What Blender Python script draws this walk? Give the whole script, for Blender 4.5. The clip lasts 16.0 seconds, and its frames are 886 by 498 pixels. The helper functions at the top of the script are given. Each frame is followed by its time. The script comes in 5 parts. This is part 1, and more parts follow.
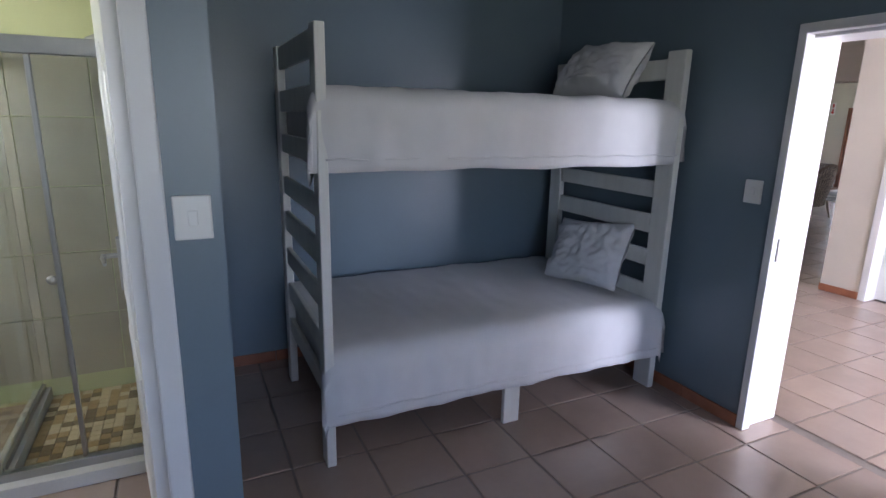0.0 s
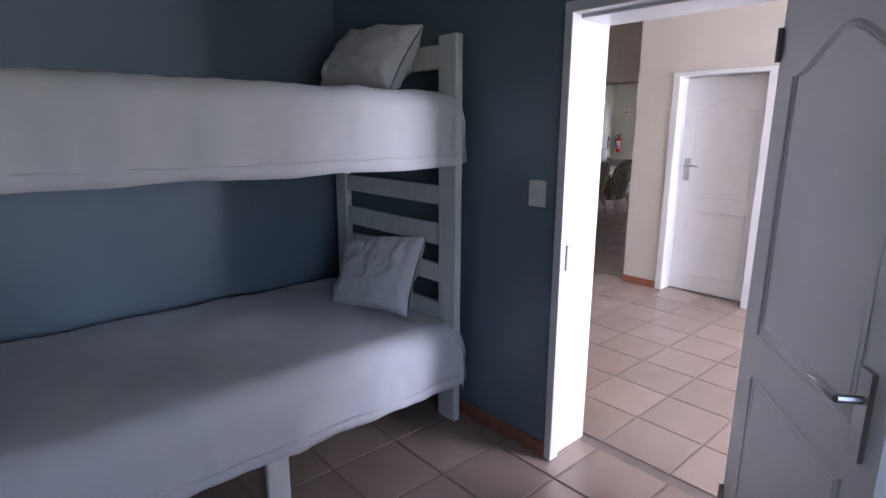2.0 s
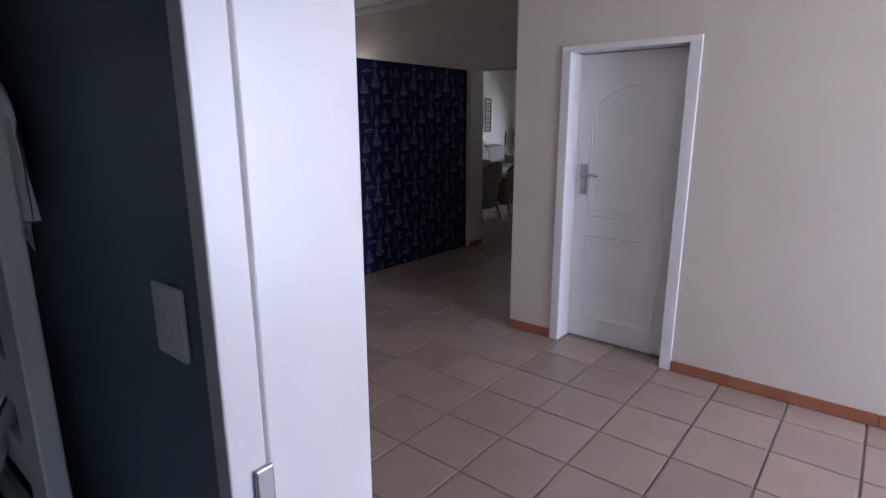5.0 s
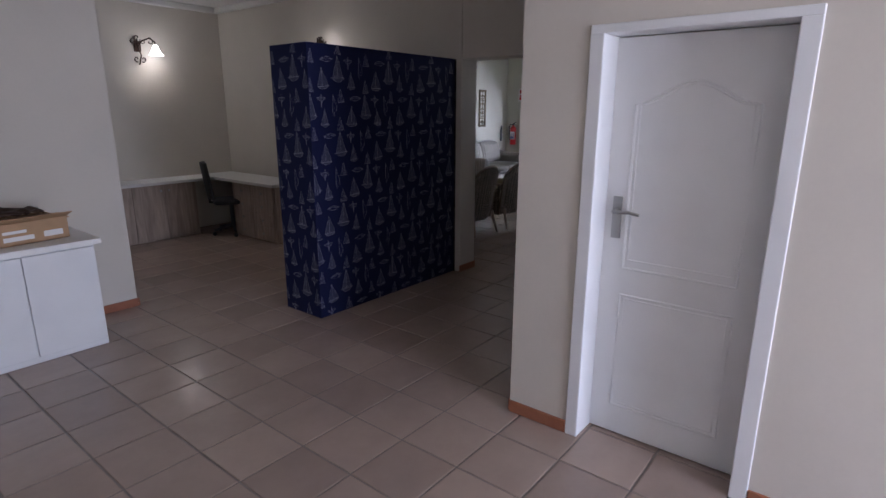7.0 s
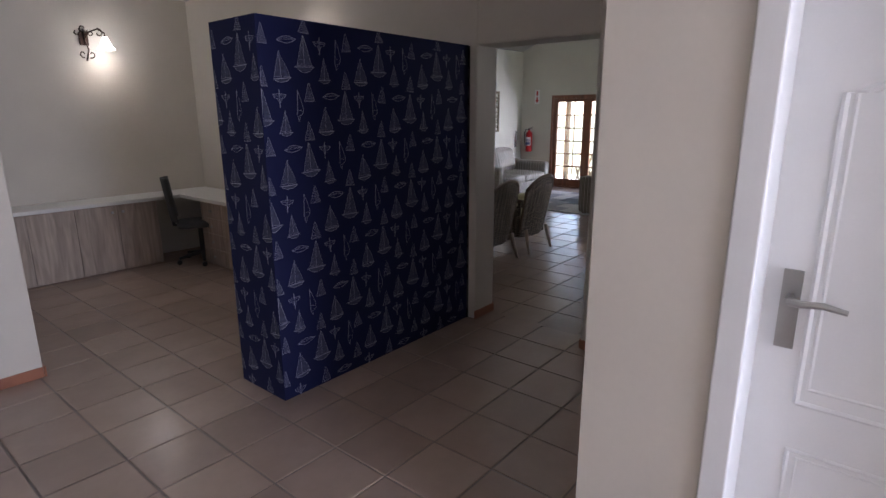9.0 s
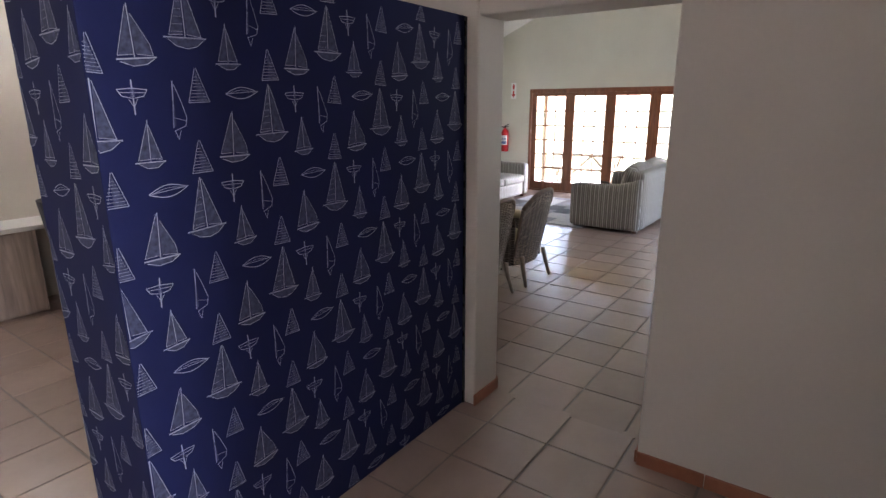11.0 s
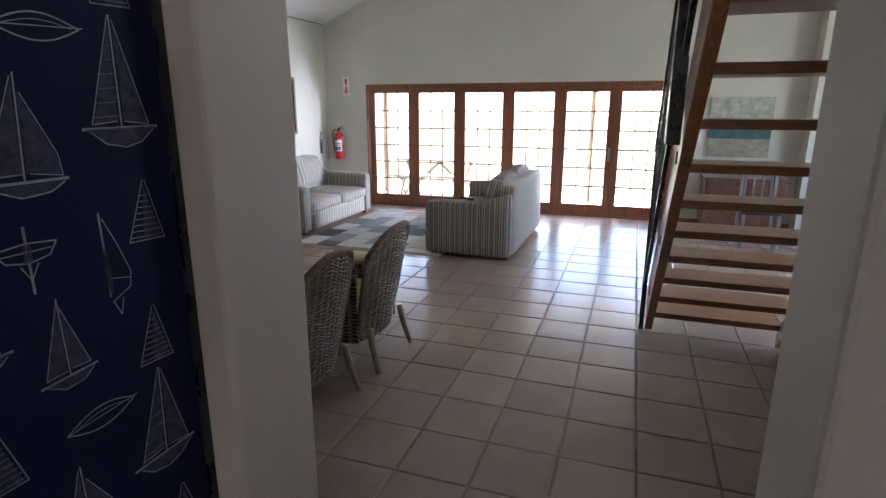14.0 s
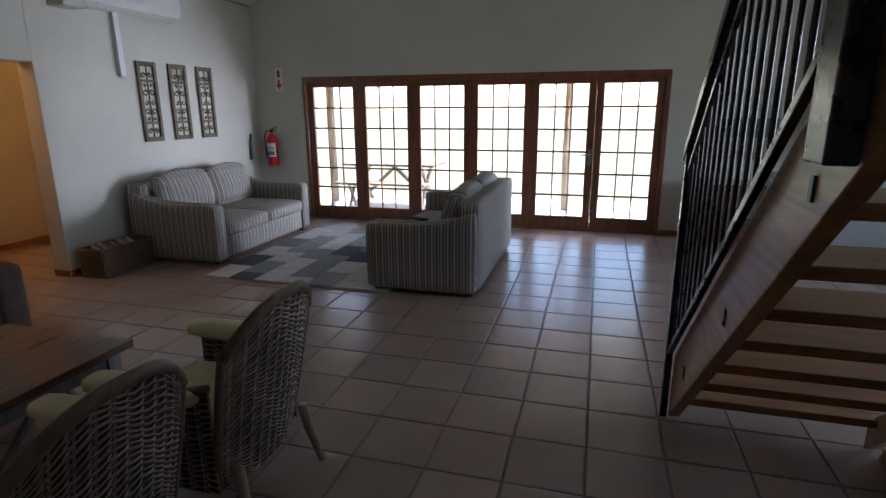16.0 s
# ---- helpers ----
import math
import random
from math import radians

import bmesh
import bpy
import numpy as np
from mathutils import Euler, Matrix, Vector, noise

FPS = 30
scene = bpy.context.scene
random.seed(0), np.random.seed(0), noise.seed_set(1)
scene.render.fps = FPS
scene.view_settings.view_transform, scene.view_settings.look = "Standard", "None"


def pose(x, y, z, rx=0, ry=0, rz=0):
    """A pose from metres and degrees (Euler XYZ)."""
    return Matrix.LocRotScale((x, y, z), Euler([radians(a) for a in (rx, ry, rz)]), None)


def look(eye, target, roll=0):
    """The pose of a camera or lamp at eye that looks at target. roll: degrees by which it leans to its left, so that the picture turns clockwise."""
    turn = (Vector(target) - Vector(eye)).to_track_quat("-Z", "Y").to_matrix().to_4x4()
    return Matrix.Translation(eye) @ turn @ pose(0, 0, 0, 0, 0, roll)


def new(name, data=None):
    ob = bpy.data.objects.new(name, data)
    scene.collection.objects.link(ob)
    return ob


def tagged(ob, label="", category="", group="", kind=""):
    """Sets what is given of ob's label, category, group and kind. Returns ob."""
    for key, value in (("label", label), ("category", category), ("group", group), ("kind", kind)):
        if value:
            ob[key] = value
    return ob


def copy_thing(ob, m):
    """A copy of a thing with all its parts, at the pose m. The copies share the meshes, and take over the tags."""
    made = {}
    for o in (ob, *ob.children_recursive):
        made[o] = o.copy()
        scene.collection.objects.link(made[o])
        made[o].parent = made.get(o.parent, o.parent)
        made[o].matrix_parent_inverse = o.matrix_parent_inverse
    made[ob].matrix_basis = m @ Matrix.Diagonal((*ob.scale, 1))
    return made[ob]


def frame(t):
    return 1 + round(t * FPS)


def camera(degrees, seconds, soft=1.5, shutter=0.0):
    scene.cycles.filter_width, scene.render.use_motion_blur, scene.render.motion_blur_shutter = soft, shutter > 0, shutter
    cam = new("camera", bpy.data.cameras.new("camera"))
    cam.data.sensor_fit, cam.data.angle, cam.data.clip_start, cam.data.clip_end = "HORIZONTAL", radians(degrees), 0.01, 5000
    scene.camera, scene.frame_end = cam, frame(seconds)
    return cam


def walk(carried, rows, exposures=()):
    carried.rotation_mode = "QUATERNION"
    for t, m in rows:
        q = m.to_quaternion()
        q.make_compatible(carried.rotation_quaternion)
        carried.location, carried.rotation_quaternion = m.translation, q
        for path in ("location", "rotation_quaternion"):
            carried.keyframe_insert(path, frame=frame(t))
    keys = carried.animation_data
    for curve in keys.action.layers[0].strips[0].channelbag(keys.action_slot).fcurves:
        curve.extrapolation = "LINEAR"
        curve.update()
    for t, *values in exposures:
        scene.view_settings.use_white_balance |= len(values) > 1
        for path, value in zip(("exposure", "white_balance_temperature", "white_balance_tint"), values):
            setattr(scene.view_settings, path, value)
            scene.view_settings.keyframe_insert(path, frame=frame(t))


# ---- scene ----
cam = camera(78.1, 16.0)
PATH = [
    (0, (0.512, 0.599, 1.628), (1.349, 2.355, 1.159), 1.2),
    (0.5, (0.599, 0.61, 1.622), (1.548, 2.308, 1.158), 0.9),
    (1, (0.741, 0.7, 1.618), (1.817, 2.322, 1.16), 0.7),
    (1.5, (0.926, 0.818, 1.614), (2.132, 2.349, 1.164), 0.5),
    (2, (1.19, 0.879, 1.59), (2.484, 2.339, 1.148), 0.2),
    (2.5, (1.448, 0.942, 1.614), (2.78, 2.366, 1.165), 0.1),
    (3, (1.702, 1.076, 1.606), (3.075, 2.462, 1.162), -0.1),
    (3.5, (1.951, 1.191, 1.607), (3.37, 2.525, 1.152), 0.1),
    (4, (2.253, 1.291, 1.61), (3.715, 2.578, 1.158), -0.2),
    (4.5, (2.473, 1.449, 1.571), (3.979, 2.688, 1.126), -0.0),
    (5, (2.79, 1.597, 1.599), (4.297, 2.827, 1.139), -0.1),
    (5.2, (2.905, 1.662, 1.595), (4.418, 2.884, 1.134), -0.1),
    (7.5, (4.055, 2.48, 1.72), (5.568, 3.688, 1.22), 0.2),
    (8, (4.32, 2.681, 1.679), (5.819, 3.915, 1.2), 0.0),
    (10.3, (5.434, 3.764, 1.724), (6.939, 4.987, 1.236), -0.7),
    (10.5, (5.53, 3.87, 1.734), (7.057, 5.062, 1.236), -0.4),
    (11, (5.835, 4.118, 1.738), (7.411, 5.242, 1.234), -0.2),
    (11.5, (6.111, 4.329, 1.717), (7.729, 5.391, 1.21), -0.2),
    (12, (6.357, 4.536, 1.735), (8.035, 5.5, 1.228), 0.0),
    (12.5, (6.621, 4.673, 1.708), (8.357, 5.527, 1.202), -0.1),
    (13, (6.975, 4.784, 1.717), (8.743, 5.568, 1.21), -0.4),
    (13.5, (7.246, 4.896, 1.691), (9.042, 5.619, 1.19), -0.3),
    (14, (7.564, 4.985, 1.679), (9.395, 5.615, 1.182), 0.1),
    (14.5, (7.938, 5.022, 1.665), (9.784, 5.61, 1.169), -0.3),
    (15, (8.299, 5.102, 1.654), (10.152, 5.673, 1.161), -0.2),
    (15.5, (8.608, 5.196, 1.662), (10.465, 5.752, 1.169), -0.2),
    (16, (8.982, 5.253, 1.635), (10.847, 5.774, 1.136), -0.3),
]
EXPOSURES = [(0.0, 3.0, 5800, 20), (2.0, 2.65, 5700, 22), (3.5, 2.25, 5600, 22), (4.0, 2.1, 5600, 21), (5.0, 1.5, 5500, 20), (7.5, 1.95, 5500, 18), (10.5, 3.1, 6000, 18),
             (11.5, 3.8, 5700, 16), (12.5, 3.85, 5700, 15), (13.5, 3.4, 5700, 15), (14.0, 3.1, 5600, 15), (14.7, 2.6, 5600, 15), (15.2, 2.1, 5500, 16), (16.0, 1.68, 5500, 16)]
walk(cam, [(t, look(eye, target, roll)) for t, eye, target, roll in PATH], EXPOSURES)

# ---- light ----
world = bpy.data.worlds.new("sky")
scene.world = world
world.use_nodes = True
wn = world.node_tree
sky = wn.nodes.new("ShaderNodeTexSky")
sky.sky_type, sky.sun_disc = "NISHITA", False
sky.sun_elevation, sky.sun_rotation = radians(50), radians(70)
wn.links.new(sky.outputs[0], wn.nodes["Background"].inputs[0])
wn.nodes["Background"].inputs[1].default_value = 0.15
sun = new("sun", bpy.data.lights.new("sun", "SUN"))
sun.data.energy, sun.data.angle, sun.data.color = 5.0, radians(0.5), (1.0, 0.96, 0.91)
sun_way = Vector((math.sin(radians(70)) * math.cos(radians(50)), math.cos(radians(70)) * math.cos(radians(50)), math.sin(radians(50))))
sun.matrix_world = look(sun_way * 40, (0, 0, 0))


def daylight_lamp(name, at, to, w, h, watts, colour=(0.93, 0.92, 1.0)):
    """An area lamp out of view that stands in for daylight, mostly in a window opening."""
    ob = new(name, bpy.data.lights.new(name, "AREA"))
    ob.data.shape, ob.data.size, ob.data.size_y, ob.data.energy, ob.data.color = "RECTANGLE", w, h, watts, colour
    ob.matrix_world = look(at, to)
    return ob


def bulb(name, at, watts, colour, r=0.04):
    ob = new(name, bpy.data.lights.new(name, "POINT"))
    ob.data.energy, ob.data.color, ob.data.shadow_soft_size = watts, colour, r
    ob.location = at
    return ob


daylight_lamp("bedroom_daylight", (1.0, -1.78, 1.6), (1.0, 3, 1.4), 1.5, 1.2, 2.3)
daylight_lamp("hall_daylight", (5.4, -1.38, 1.3), (5.3, 5, 1.0), 1.5, 2.2, 41)
# lamp in an assumed window, added to brighten the opening's jamb and the stairs
daylight_lamp("dining_fill", (13.4, 0.44, 1.6), (11.2, 4.6, 1.25), 2.4, 1.6, 12)
# added lamp, hidden behind the gable wall, for low daylight through the glazed doors
daylight_lamp("veranda_fill", (17.75, 2.6, 1.25), (14.6, 9.9, 1.5), 1.7, 1.9, 105).data.spread = radians(105)
daylight_lamp("bathroom_daylight", (-1.55, 3.2, 2.0), (2, 3.4, 1.4), 0.9, 0.9, 3, (1.0, 0.93, 0.7))
bulb("sconce_glow", (7.31, 9.84, 2.36), 0.34, (1.0, 0.93, 0.82))
bulb("wall_lamp_glow", (8.13, 7.61, 2.33), 0.09, (1.0, 0.72, 0.36))
bulb("passage_glow", (12.75, 11.0, 2.5), 6, (1.0, 0.42, 0.11), 0.06)


# ---- materials ----
def mat(name, c, rough=0.6, var=0.12, scale=6.0, bump=0.1, grain=180.0, metal=0.0, coat=0.0, per=0.0, stretch=(1, 1, 1)):
    """A painted, plastered or plain surface: two scales of variation and fine relief."""
    m = bpy.data.materials.new(name)
    m.use_nodes = True
    nt, b = m.node_tree, m.node_tree.nodes["Principled BSDF"]
    N, L = nt.nodes.new, nt.links.new
    co, mp = N("ShaderNodeTexCoord"), N("ShaderNodeMapping")
    mp.inputs["Scale"].default_value = stretch
    L(co.outputs["Object"], mp.inputs[0])
    big, fine = N("ShaderNodeTexNoise"), N("ShaderNodeTexNoise")
    for n, s in ((big, scale), (fine, grain)):
        n.inputs["Scale"].default_value, n.inputs["Detail"].default_value = s, 5
        L(mp.outputs[0], n.inputs["Vector"])
    ramp = N("ShaderNodeMapRange")
    ramp.inputs[1].default_value, ramp.inputs[2].default_value = 0.25, 0.75
    ramp.inputs[3].default_value, ramp.inputs[4].default_value = 1 - var, 1 + var
    add = N("ShaderNodeMath")
    add.operation, add.inputs[1].default_value = "MULTIPLY_ADD", 0.25
    L(fine.outputs[0], add.inputs[0]), L(big.outputs[0], add.inputs[2])
    sub = N("ShaderNodeMath")
    sub.operation, sub.inputs[1].default_value = "SUBTRACT", 0.125
    L(add.outputs[0], sub.inputs[0]), L(sub.outputs[0], ramp.inputs[0])
    mul = N("ShaderNodeVectorMath")
    mul.operation, mul.inputs[0].default_value = "SCALE", c
    factor = ramp.outputs[0]
    if per:
        shift, ob_info = N("ShaderNodeVectorMath"), N("ShaderNodeObjectInfo")
        shift.operation = "MULTIPLY_ADD"
        shift.inputs[1].default_value = (37.0, 53.0, 0.0)
        L(ob_info.outputs["Random"], shift.inputs[0]), L(co.outputs["Object"], shift.inputs[2]), L(shift.outputs[0], mp.inputs[0])
        oi, ge, a, fr, mr, mm = N("ShaderNodeObjectInfo"), N("ShaderNodeNewGeometry"), N("ShaderNodeMath"), N("ShaderNodeMath"), N("ShaderNodeMapRange"), N("ShaderNodeMath")
        fr.operation, mm.operation = "FRACT", "MULTIPLY"
        L(oi.outputs["Random"], a.inputs[0]), L(ge.outputs["Random Per Island"], a.inputs[1]), L(a.outputs[0], fr.inputs[0]), L(fr.outputs[0], mr.inputs[0])
        mr.inputs[3].default_value, mr.inputs[4].default_value = 1 - per, 1 + per
        L(factor, mm.inputs[0]), L(mr.outputs[0], mm.inputs[1])
        factor = mm.outputs[0]
    L(factor, mul.inputs["Scale"])
    L(mul.outputs[0], b.inputs["Base Color"])
    rr = N("ShaderNodeMapRange")
    spread = 0.02 if per else 0.08
    rr.inputs[3].default_value, rr.inputs[4].default_value = max(0.02, rough - spread), min(1, rough + spread)
    L(fine.outputs[0] if per else big.outputs[0], rr.inputs[0]), L(rr.outputs[0], b.inputs["Roughness"])
    b.inputs["Metallic"].default_value, b.inputs["Coat Weight"].default_value = metal, coat
    if bump:
        bp = N("ShaderNodeBump")
        bp.inputs["Strength"].default_value, bp.inputs["Distance"].default_value = bump, 0.004
        L(fine.outputs[0] if per else add.outputs[0], bp.inputs["Height"]), L(bp.outputs[0], b.inputs["Normal"])
    return m


def wood(name, c, rough=0.45, stretch=(1, 12, 12), dark=0.55, per=0.0):
    """Timber with grain along the axis that is stretched least."""
    m = mat(name, c, rough, 0.1, 3, 0.12, 60, per=per, stretch=stretch)
    nt, b = m.node_tree, m.node_tree.nodes["Principled BSDF"]
    N, L = nt.nodes.new, nt.links.new
    mp = next(n for n in nt.nodes if n.type == "MAPPING")
    wv, ra, mx = N("ShaderNodeTexNoise"), N("ShaderNodeMapRange"), N("ShaderNodeVectorMath")
    wv.inputs["Scale"].default_value, wv.inputs["Detail"].default_value, wv.inputs["Distortion"].default_value = 1.8, 8, 1.5
    L(mp.outputs[0], wv.inputs["Vector"]), L(wv.outputs[0], ra.inputs[0])
    ra.inputs[1].default_value, ra.inputs[2].default_value, ra.inputs[3].default_value, ra.inputs[4].default_value = 0.3, 0.7, dark, 1.25
    old = b.inputs["Base Color"].links[0].from_socket
    mx.operation = "SCALE"
    L(old, mx.inputs[0]), L(ra.outputs[0], mx.inputs["Scale"]), L(mx.outputs[0], b.inputs["Base Color"])
    return m


def striped(name, a, c, period=0.034):
    """Woven upholstery with upright stripes of uneven width."""
    m = bpy.data.materials.new(name)
    m.use_nodes = True
    nt, b = m.node_tree, m.node_tree.nodes["Principled BSDF"]
    N, L = nt.nodes.new, nt.links.new
    co, sep, ge, sn, ab, gt, pick = N("ShaderNodeTexCoord"), N("ShaderNodeSeparateXYZ"), N("ShaderNodeNewGeometry"), N("ShaderNodeSeparateXYZ"), N("ShaderNodeMath"), N("ShaderNodeMath"), N("ShaderNodeMix")
    L(co.outputs["Object"], sep.inputs[0]), L(ge.outputs["True Normal"], sn.inputs[0]), L(sn.outputs["X"], ab.inputs[0])
    ab.operation, gt.operation, gt.inputs[1].default_value = "ABSOLUTE", "GREATER_THAN", 0.7
    L(ab.outputs[0], gt.inputs[0]), L(gt.outputs[0], pick.inputs["Factor"]), L(sep.outputs["X"], pick.inputs[2]), L(sep.outputs["Y"], pick.inputs[3])
    out = None
    for k, w in ((1.0, 0.55), (0.37, 0.3), (2.3, 0.25)):
        s, si = N("ShaderNodeMath"), N("ShaderNodeMath")
        s.operation, s.inputs[1].default_value, si.operation = "MULTIPLY", 2 * math.pi / (period * k), "SINE"
        L(pick.outputs[0], s.inputs[0]), L(s.outputs[0], si.inputs[0])
        ma = N("ShaderNodeMath")
        ma.operation, ma.inputs[1].default_value = "MULTIPLY_ADD", w
        L(si.outputs[0], ma.inputs[0])
        if out:
            L(out, ma.inputs[2])
        out = ma.outputs[0]
    mr, mix, no, bp = N("ShaderNodeMapRange"), N("ShaderNodeMix"), N("ShaderNodeTexNoise"), N("ShaderNodeBump")
    mr.inputs[1].default_value, mr.inputs[2].default_value = -0.35, 0.45
    mix.data_type = "RGBA"
    mix.inputs[6].default_value, mix.inputs[7].default_value = (*a, 1), (*c, 1)
    L(out, mr.inputs[0]), L(mr.outputs[0], mix.inputs["Factor"]), L(mix.outputs[2], b.inputs["Base Color"])
    no.inputs["Scale"].default_value = 500
    bp.inputs["Strength"].default_value, bp.inputs["Distance"].default_value = 0.25, 0.003
    L(co.outputs["Object"], no.inputs["Vector"]), L(no.outputs[0], bp.inputs["Height"]), L(bp.outputs[0], b.inputs["Normal"])
    b.inputs["Roughness"].default_value = 0.92
    return m


def glow(name, c, power):
    m = mat(name, c, 0.4, 0.02)
    b = m.node_tree.nodes["Principled BSDF"]
    b.inputs["Emission Color"].default_value, b.inputs["Emission Strength"].default_value = (*c, 1), power
    return m


def glass(name, c=(0.95, 0.98, 0.96), rough=0.0):
    m = bpy.data.materials.new(name)
    m.use_nodes = True
    b = m.node_tree.nodes["Principled BSDF"]
    b.inputs["Base Color"].default_value, b.inputs["Roughness"].default_value = (*c, 1), rough
    b.inputs["Transmission Weight"].default_value, b.inputs["IOR"].default_value = 1.0, 1.45
    return m


M_BLUE = mat("blue_grey_paint", (0.150, 0.200, 0.240), 0.34, 0.06, 2.0, 0.10, 90)
M_CREAM = mat("cream_plaster", (0.60, 0.555, 0.485), 0.75, 0.05, 1.6, 0.16, 55)
M_LIVING = mat("pale_cream_plaster", (0.58, 0.565, 0.48), 0.75, 0.06, 1.4, 0.22, 40)
M_CEIL = mat("white_ceiling_paint", (0.74, 0.73, 0.69), 0.8, 0.03, 3, 0.06)
M_GLOSS = mat("white_gloss_enamel", (0.74, 0.74, 0.735), 0.32, 0.04, 4, 0.05, 120)
M_GROUT = mat("grey_brown_grout", (0.20, 0.165, 0.14), 0.85, 0.2, 9, 0.3)
M_TILE = mat("terracotta_floor_tile", (0.36, 0.272, 0.222), 0.26, 0.08, 4.0, 0.0, 22, per=0.10)
M_TILE.node_tree.nodes["Principled BSDF"].inputs["Specular IOR Level"].default_value = 0.85
M_SKIRT = mat("red_brown_skirting_tile", (0.30, 0.115, 0.06), 0.4, 0.18, 10, 0.1)
M_BEDWHITE = mat("white_painted_pine", (0.70, 0.70, 0.66), 0.5, 0.07, 5, 0.12, 70, stretch=(3, 3, 0.6))
M_LINEN = mat("white_bed_linen", (0.68, 0.675, 0.68), 0.95, 0.04, 7, 0.35, 260)
nt = M_LINEN.node_tree
crease, crease_bump, linen_co = nt.nodes.new("ShaderNodeTexNoise"), nt.nodes.new("ShaderNodeBump"), nt.nodes.new("ShaderNodeTexCoord")
crease.noise_type = "RIDGED_MULTIFRACTAL"
crease.inputs["Scale"].default_value, crease.inputs["Detail"].default_value, crease.inputs["Distortion"].default_value = 4.5, 3, 0.6
crease_bump.inputs["Strength"].default_value, crease_bump.inputs["Distance"].default_value = 0.35, 0.012
weave_bump = nt.nodes["Bump"]
nt.links.new(linen_co.outputs["Object"], crease.inputs["Vector"])
nt.links.new(crease.outputs[0], crease_bump.inputs["Height"])
nt.links.new(weave_bump.outputs[0], crease_bump.inputs["Normal"])
nt.links.new(crease_bump.outputs[0], nt.nodes["Principled BSDF"].inputs["Normal"])
M_STEEL = mat("brushed_steel", (0.42, 0.42, 0.41), 0.33, 0.08, 12, 0.05, metal=1.0)
M_PLASTIC = mat("white_plastic", (0.78, 0.78, 0.75), 0.35, 0.03)
M_BLACK = mat("black_plastic_mesh", (0.018, 0.018, 0.02), 0.55, 0.2)
M_IRON = mat("black_painted_steel", (0.014, 0.014, 0.016), 0.28, 0.2, 15, 0.1)
M_BRONZE = mat("dark_bronze_iron", (0.05, 0.028, 0.018), 0.45, 0.3, 30, 0.3, metal=0.6)
M_NAVY = mat("navy_wallpaper", (0.008, 0.011, 0.052), 0.72, 0.10, 3, 0.06, 200)
M_PRINT = mat("white_chalk_print", (0.35, 0.36, 0.41), 0.7, 0.25, 60, 0.0)
M_PRINT_THIN = mat("faint_chalk_print", (0.055, 0.06, 0.10), 0.7, 0.5, 60, 0.0)
for m in (M_NAVY, M_PRINT, M_PRINT_THIN):
    m.node_tree.nodes["Principled BSDF"].inputs["Specular IOR Level"].default_value = 0.2
M_PALEWOOD = wood("grey_oak_laminate", (0.40, 0.32, 0.26), 0.5, (9, 9, 0.8), 0.72)
M_COUNTER = mat("white_laminate_top", (0.78, 0.77, 0.74), 0.35, 0.04)
M_CARD = mat("brown_cardboard", (0.42, 0.27, 0.15), 0.85, 0.08, 12, 0.15)
M_MERANTI = wood("varnished_red_hardwood", (0.22, 0.085, 0.04), 0.35, (9, 9, 0.7), 0.6)
M_PINE = wood("varnished_pine_along", (0.34, 0.16, 0.065), 0.32, (1, 14, 14), 0.6)
M_TREAD = wood("varnished_pine_across", (0.30, 0.145, 0.065), 0.33, (14, 1, 14), 0.6)
M_TABLE = wood("dark_stained_table_wood", (0.16, 0.075, 0.045), 0.3, (1, 10, 10), 0.55)
M_GREYWOOD = wood("grey_washed_wood", (0.22, 0.21, 0.20), 0.6, (9, 9, 1), 0.7)
M_SOFA = striped("cream_and_taupe_stripe", (0.62, 0.60, 0.55), (0.18, 0.16, 0.135), 0.029)
M_BROWN = mat("dark_brown_chenille", (0.105, 0.075, 0.06), 0.95, 0.25, 9, 0.5, 220)
M_WICKER = mat("grey_brown_wicker", (0.30, 0.245, 0.19), 0.42, 0.25, 30, 0.2, per=0.35)
M_RIM = mat("dark_wrapped_cane", (0.15, 0.105, 0.07), 0.6, 0.3, 40, 0.4)
# the wicker's hue at about a seventh: shade between strands put into colour
M_WEAVE_SHADE = mat("weave_gap_shade", (0.045, 0.036, 0.028), 0.9, 0.3, 40, 0.3)
M_CUSHION = mat("butter_yellow_canvas", (0.62, 0.54, 0.33), 0.95, 0.06, 8, 0.3, 240)
M_LEG = wood("pale_turned_wood", (0.36, 0.27, 0.19), 0.5, (10, 10, 1), 0.7)
M_CARVED = mat("weathered_carved_wood", (0.16, 0.13, 0.075), 0.75, 0.35, 26, 0.5)
M_RED = mat("fire_red_enamel", (0.45, 0.012, 0.012), 0.3, 0.06)
M_LABEL = mat("white_paper_label", (0.75, 0.74, 0.72), 0.6, 0.03)
M_INK = mat("blue_grey_print", (0.1, 0.14, 0.3), 0.6, 0.05)
M_SHADE = glow("frosted_lit_glass", (1.0, 0.93, 0.82), 2.5)
M_BASKET = mat("dark_wicker_basket", (0.11, 0.07, 0.045), 0.7, 0.35, 40, 0.5)
M_RUG = {k: mat("wool_" + k, c, 0.98, 0.12, 14, 0.6, 300) for k, c in (("pale", (0.50, 0.50, 0.49)), ("grey", (0.24, 0.25, 0.27)), ("slate", (0.085, 0.095, 0.115)), ("taupe", (0.17, 0.16, 0.155)))}
M_BATHTILE = mat("beige_wall_tile", (0.42, 0.37, 0.27), 0.3, 0.18, 3, 0.05, per=0.08)
M_MOSAIC = [mat("mosaic_" + n, c, 0.35, 0.15, 20, 0.1) for n, c in (("cream", (0.5, 0.42, 0.27)), ("ochre", (0.33, 0.23, 0.1)), ("umber", (0.14, 0.10, 0.05)))]
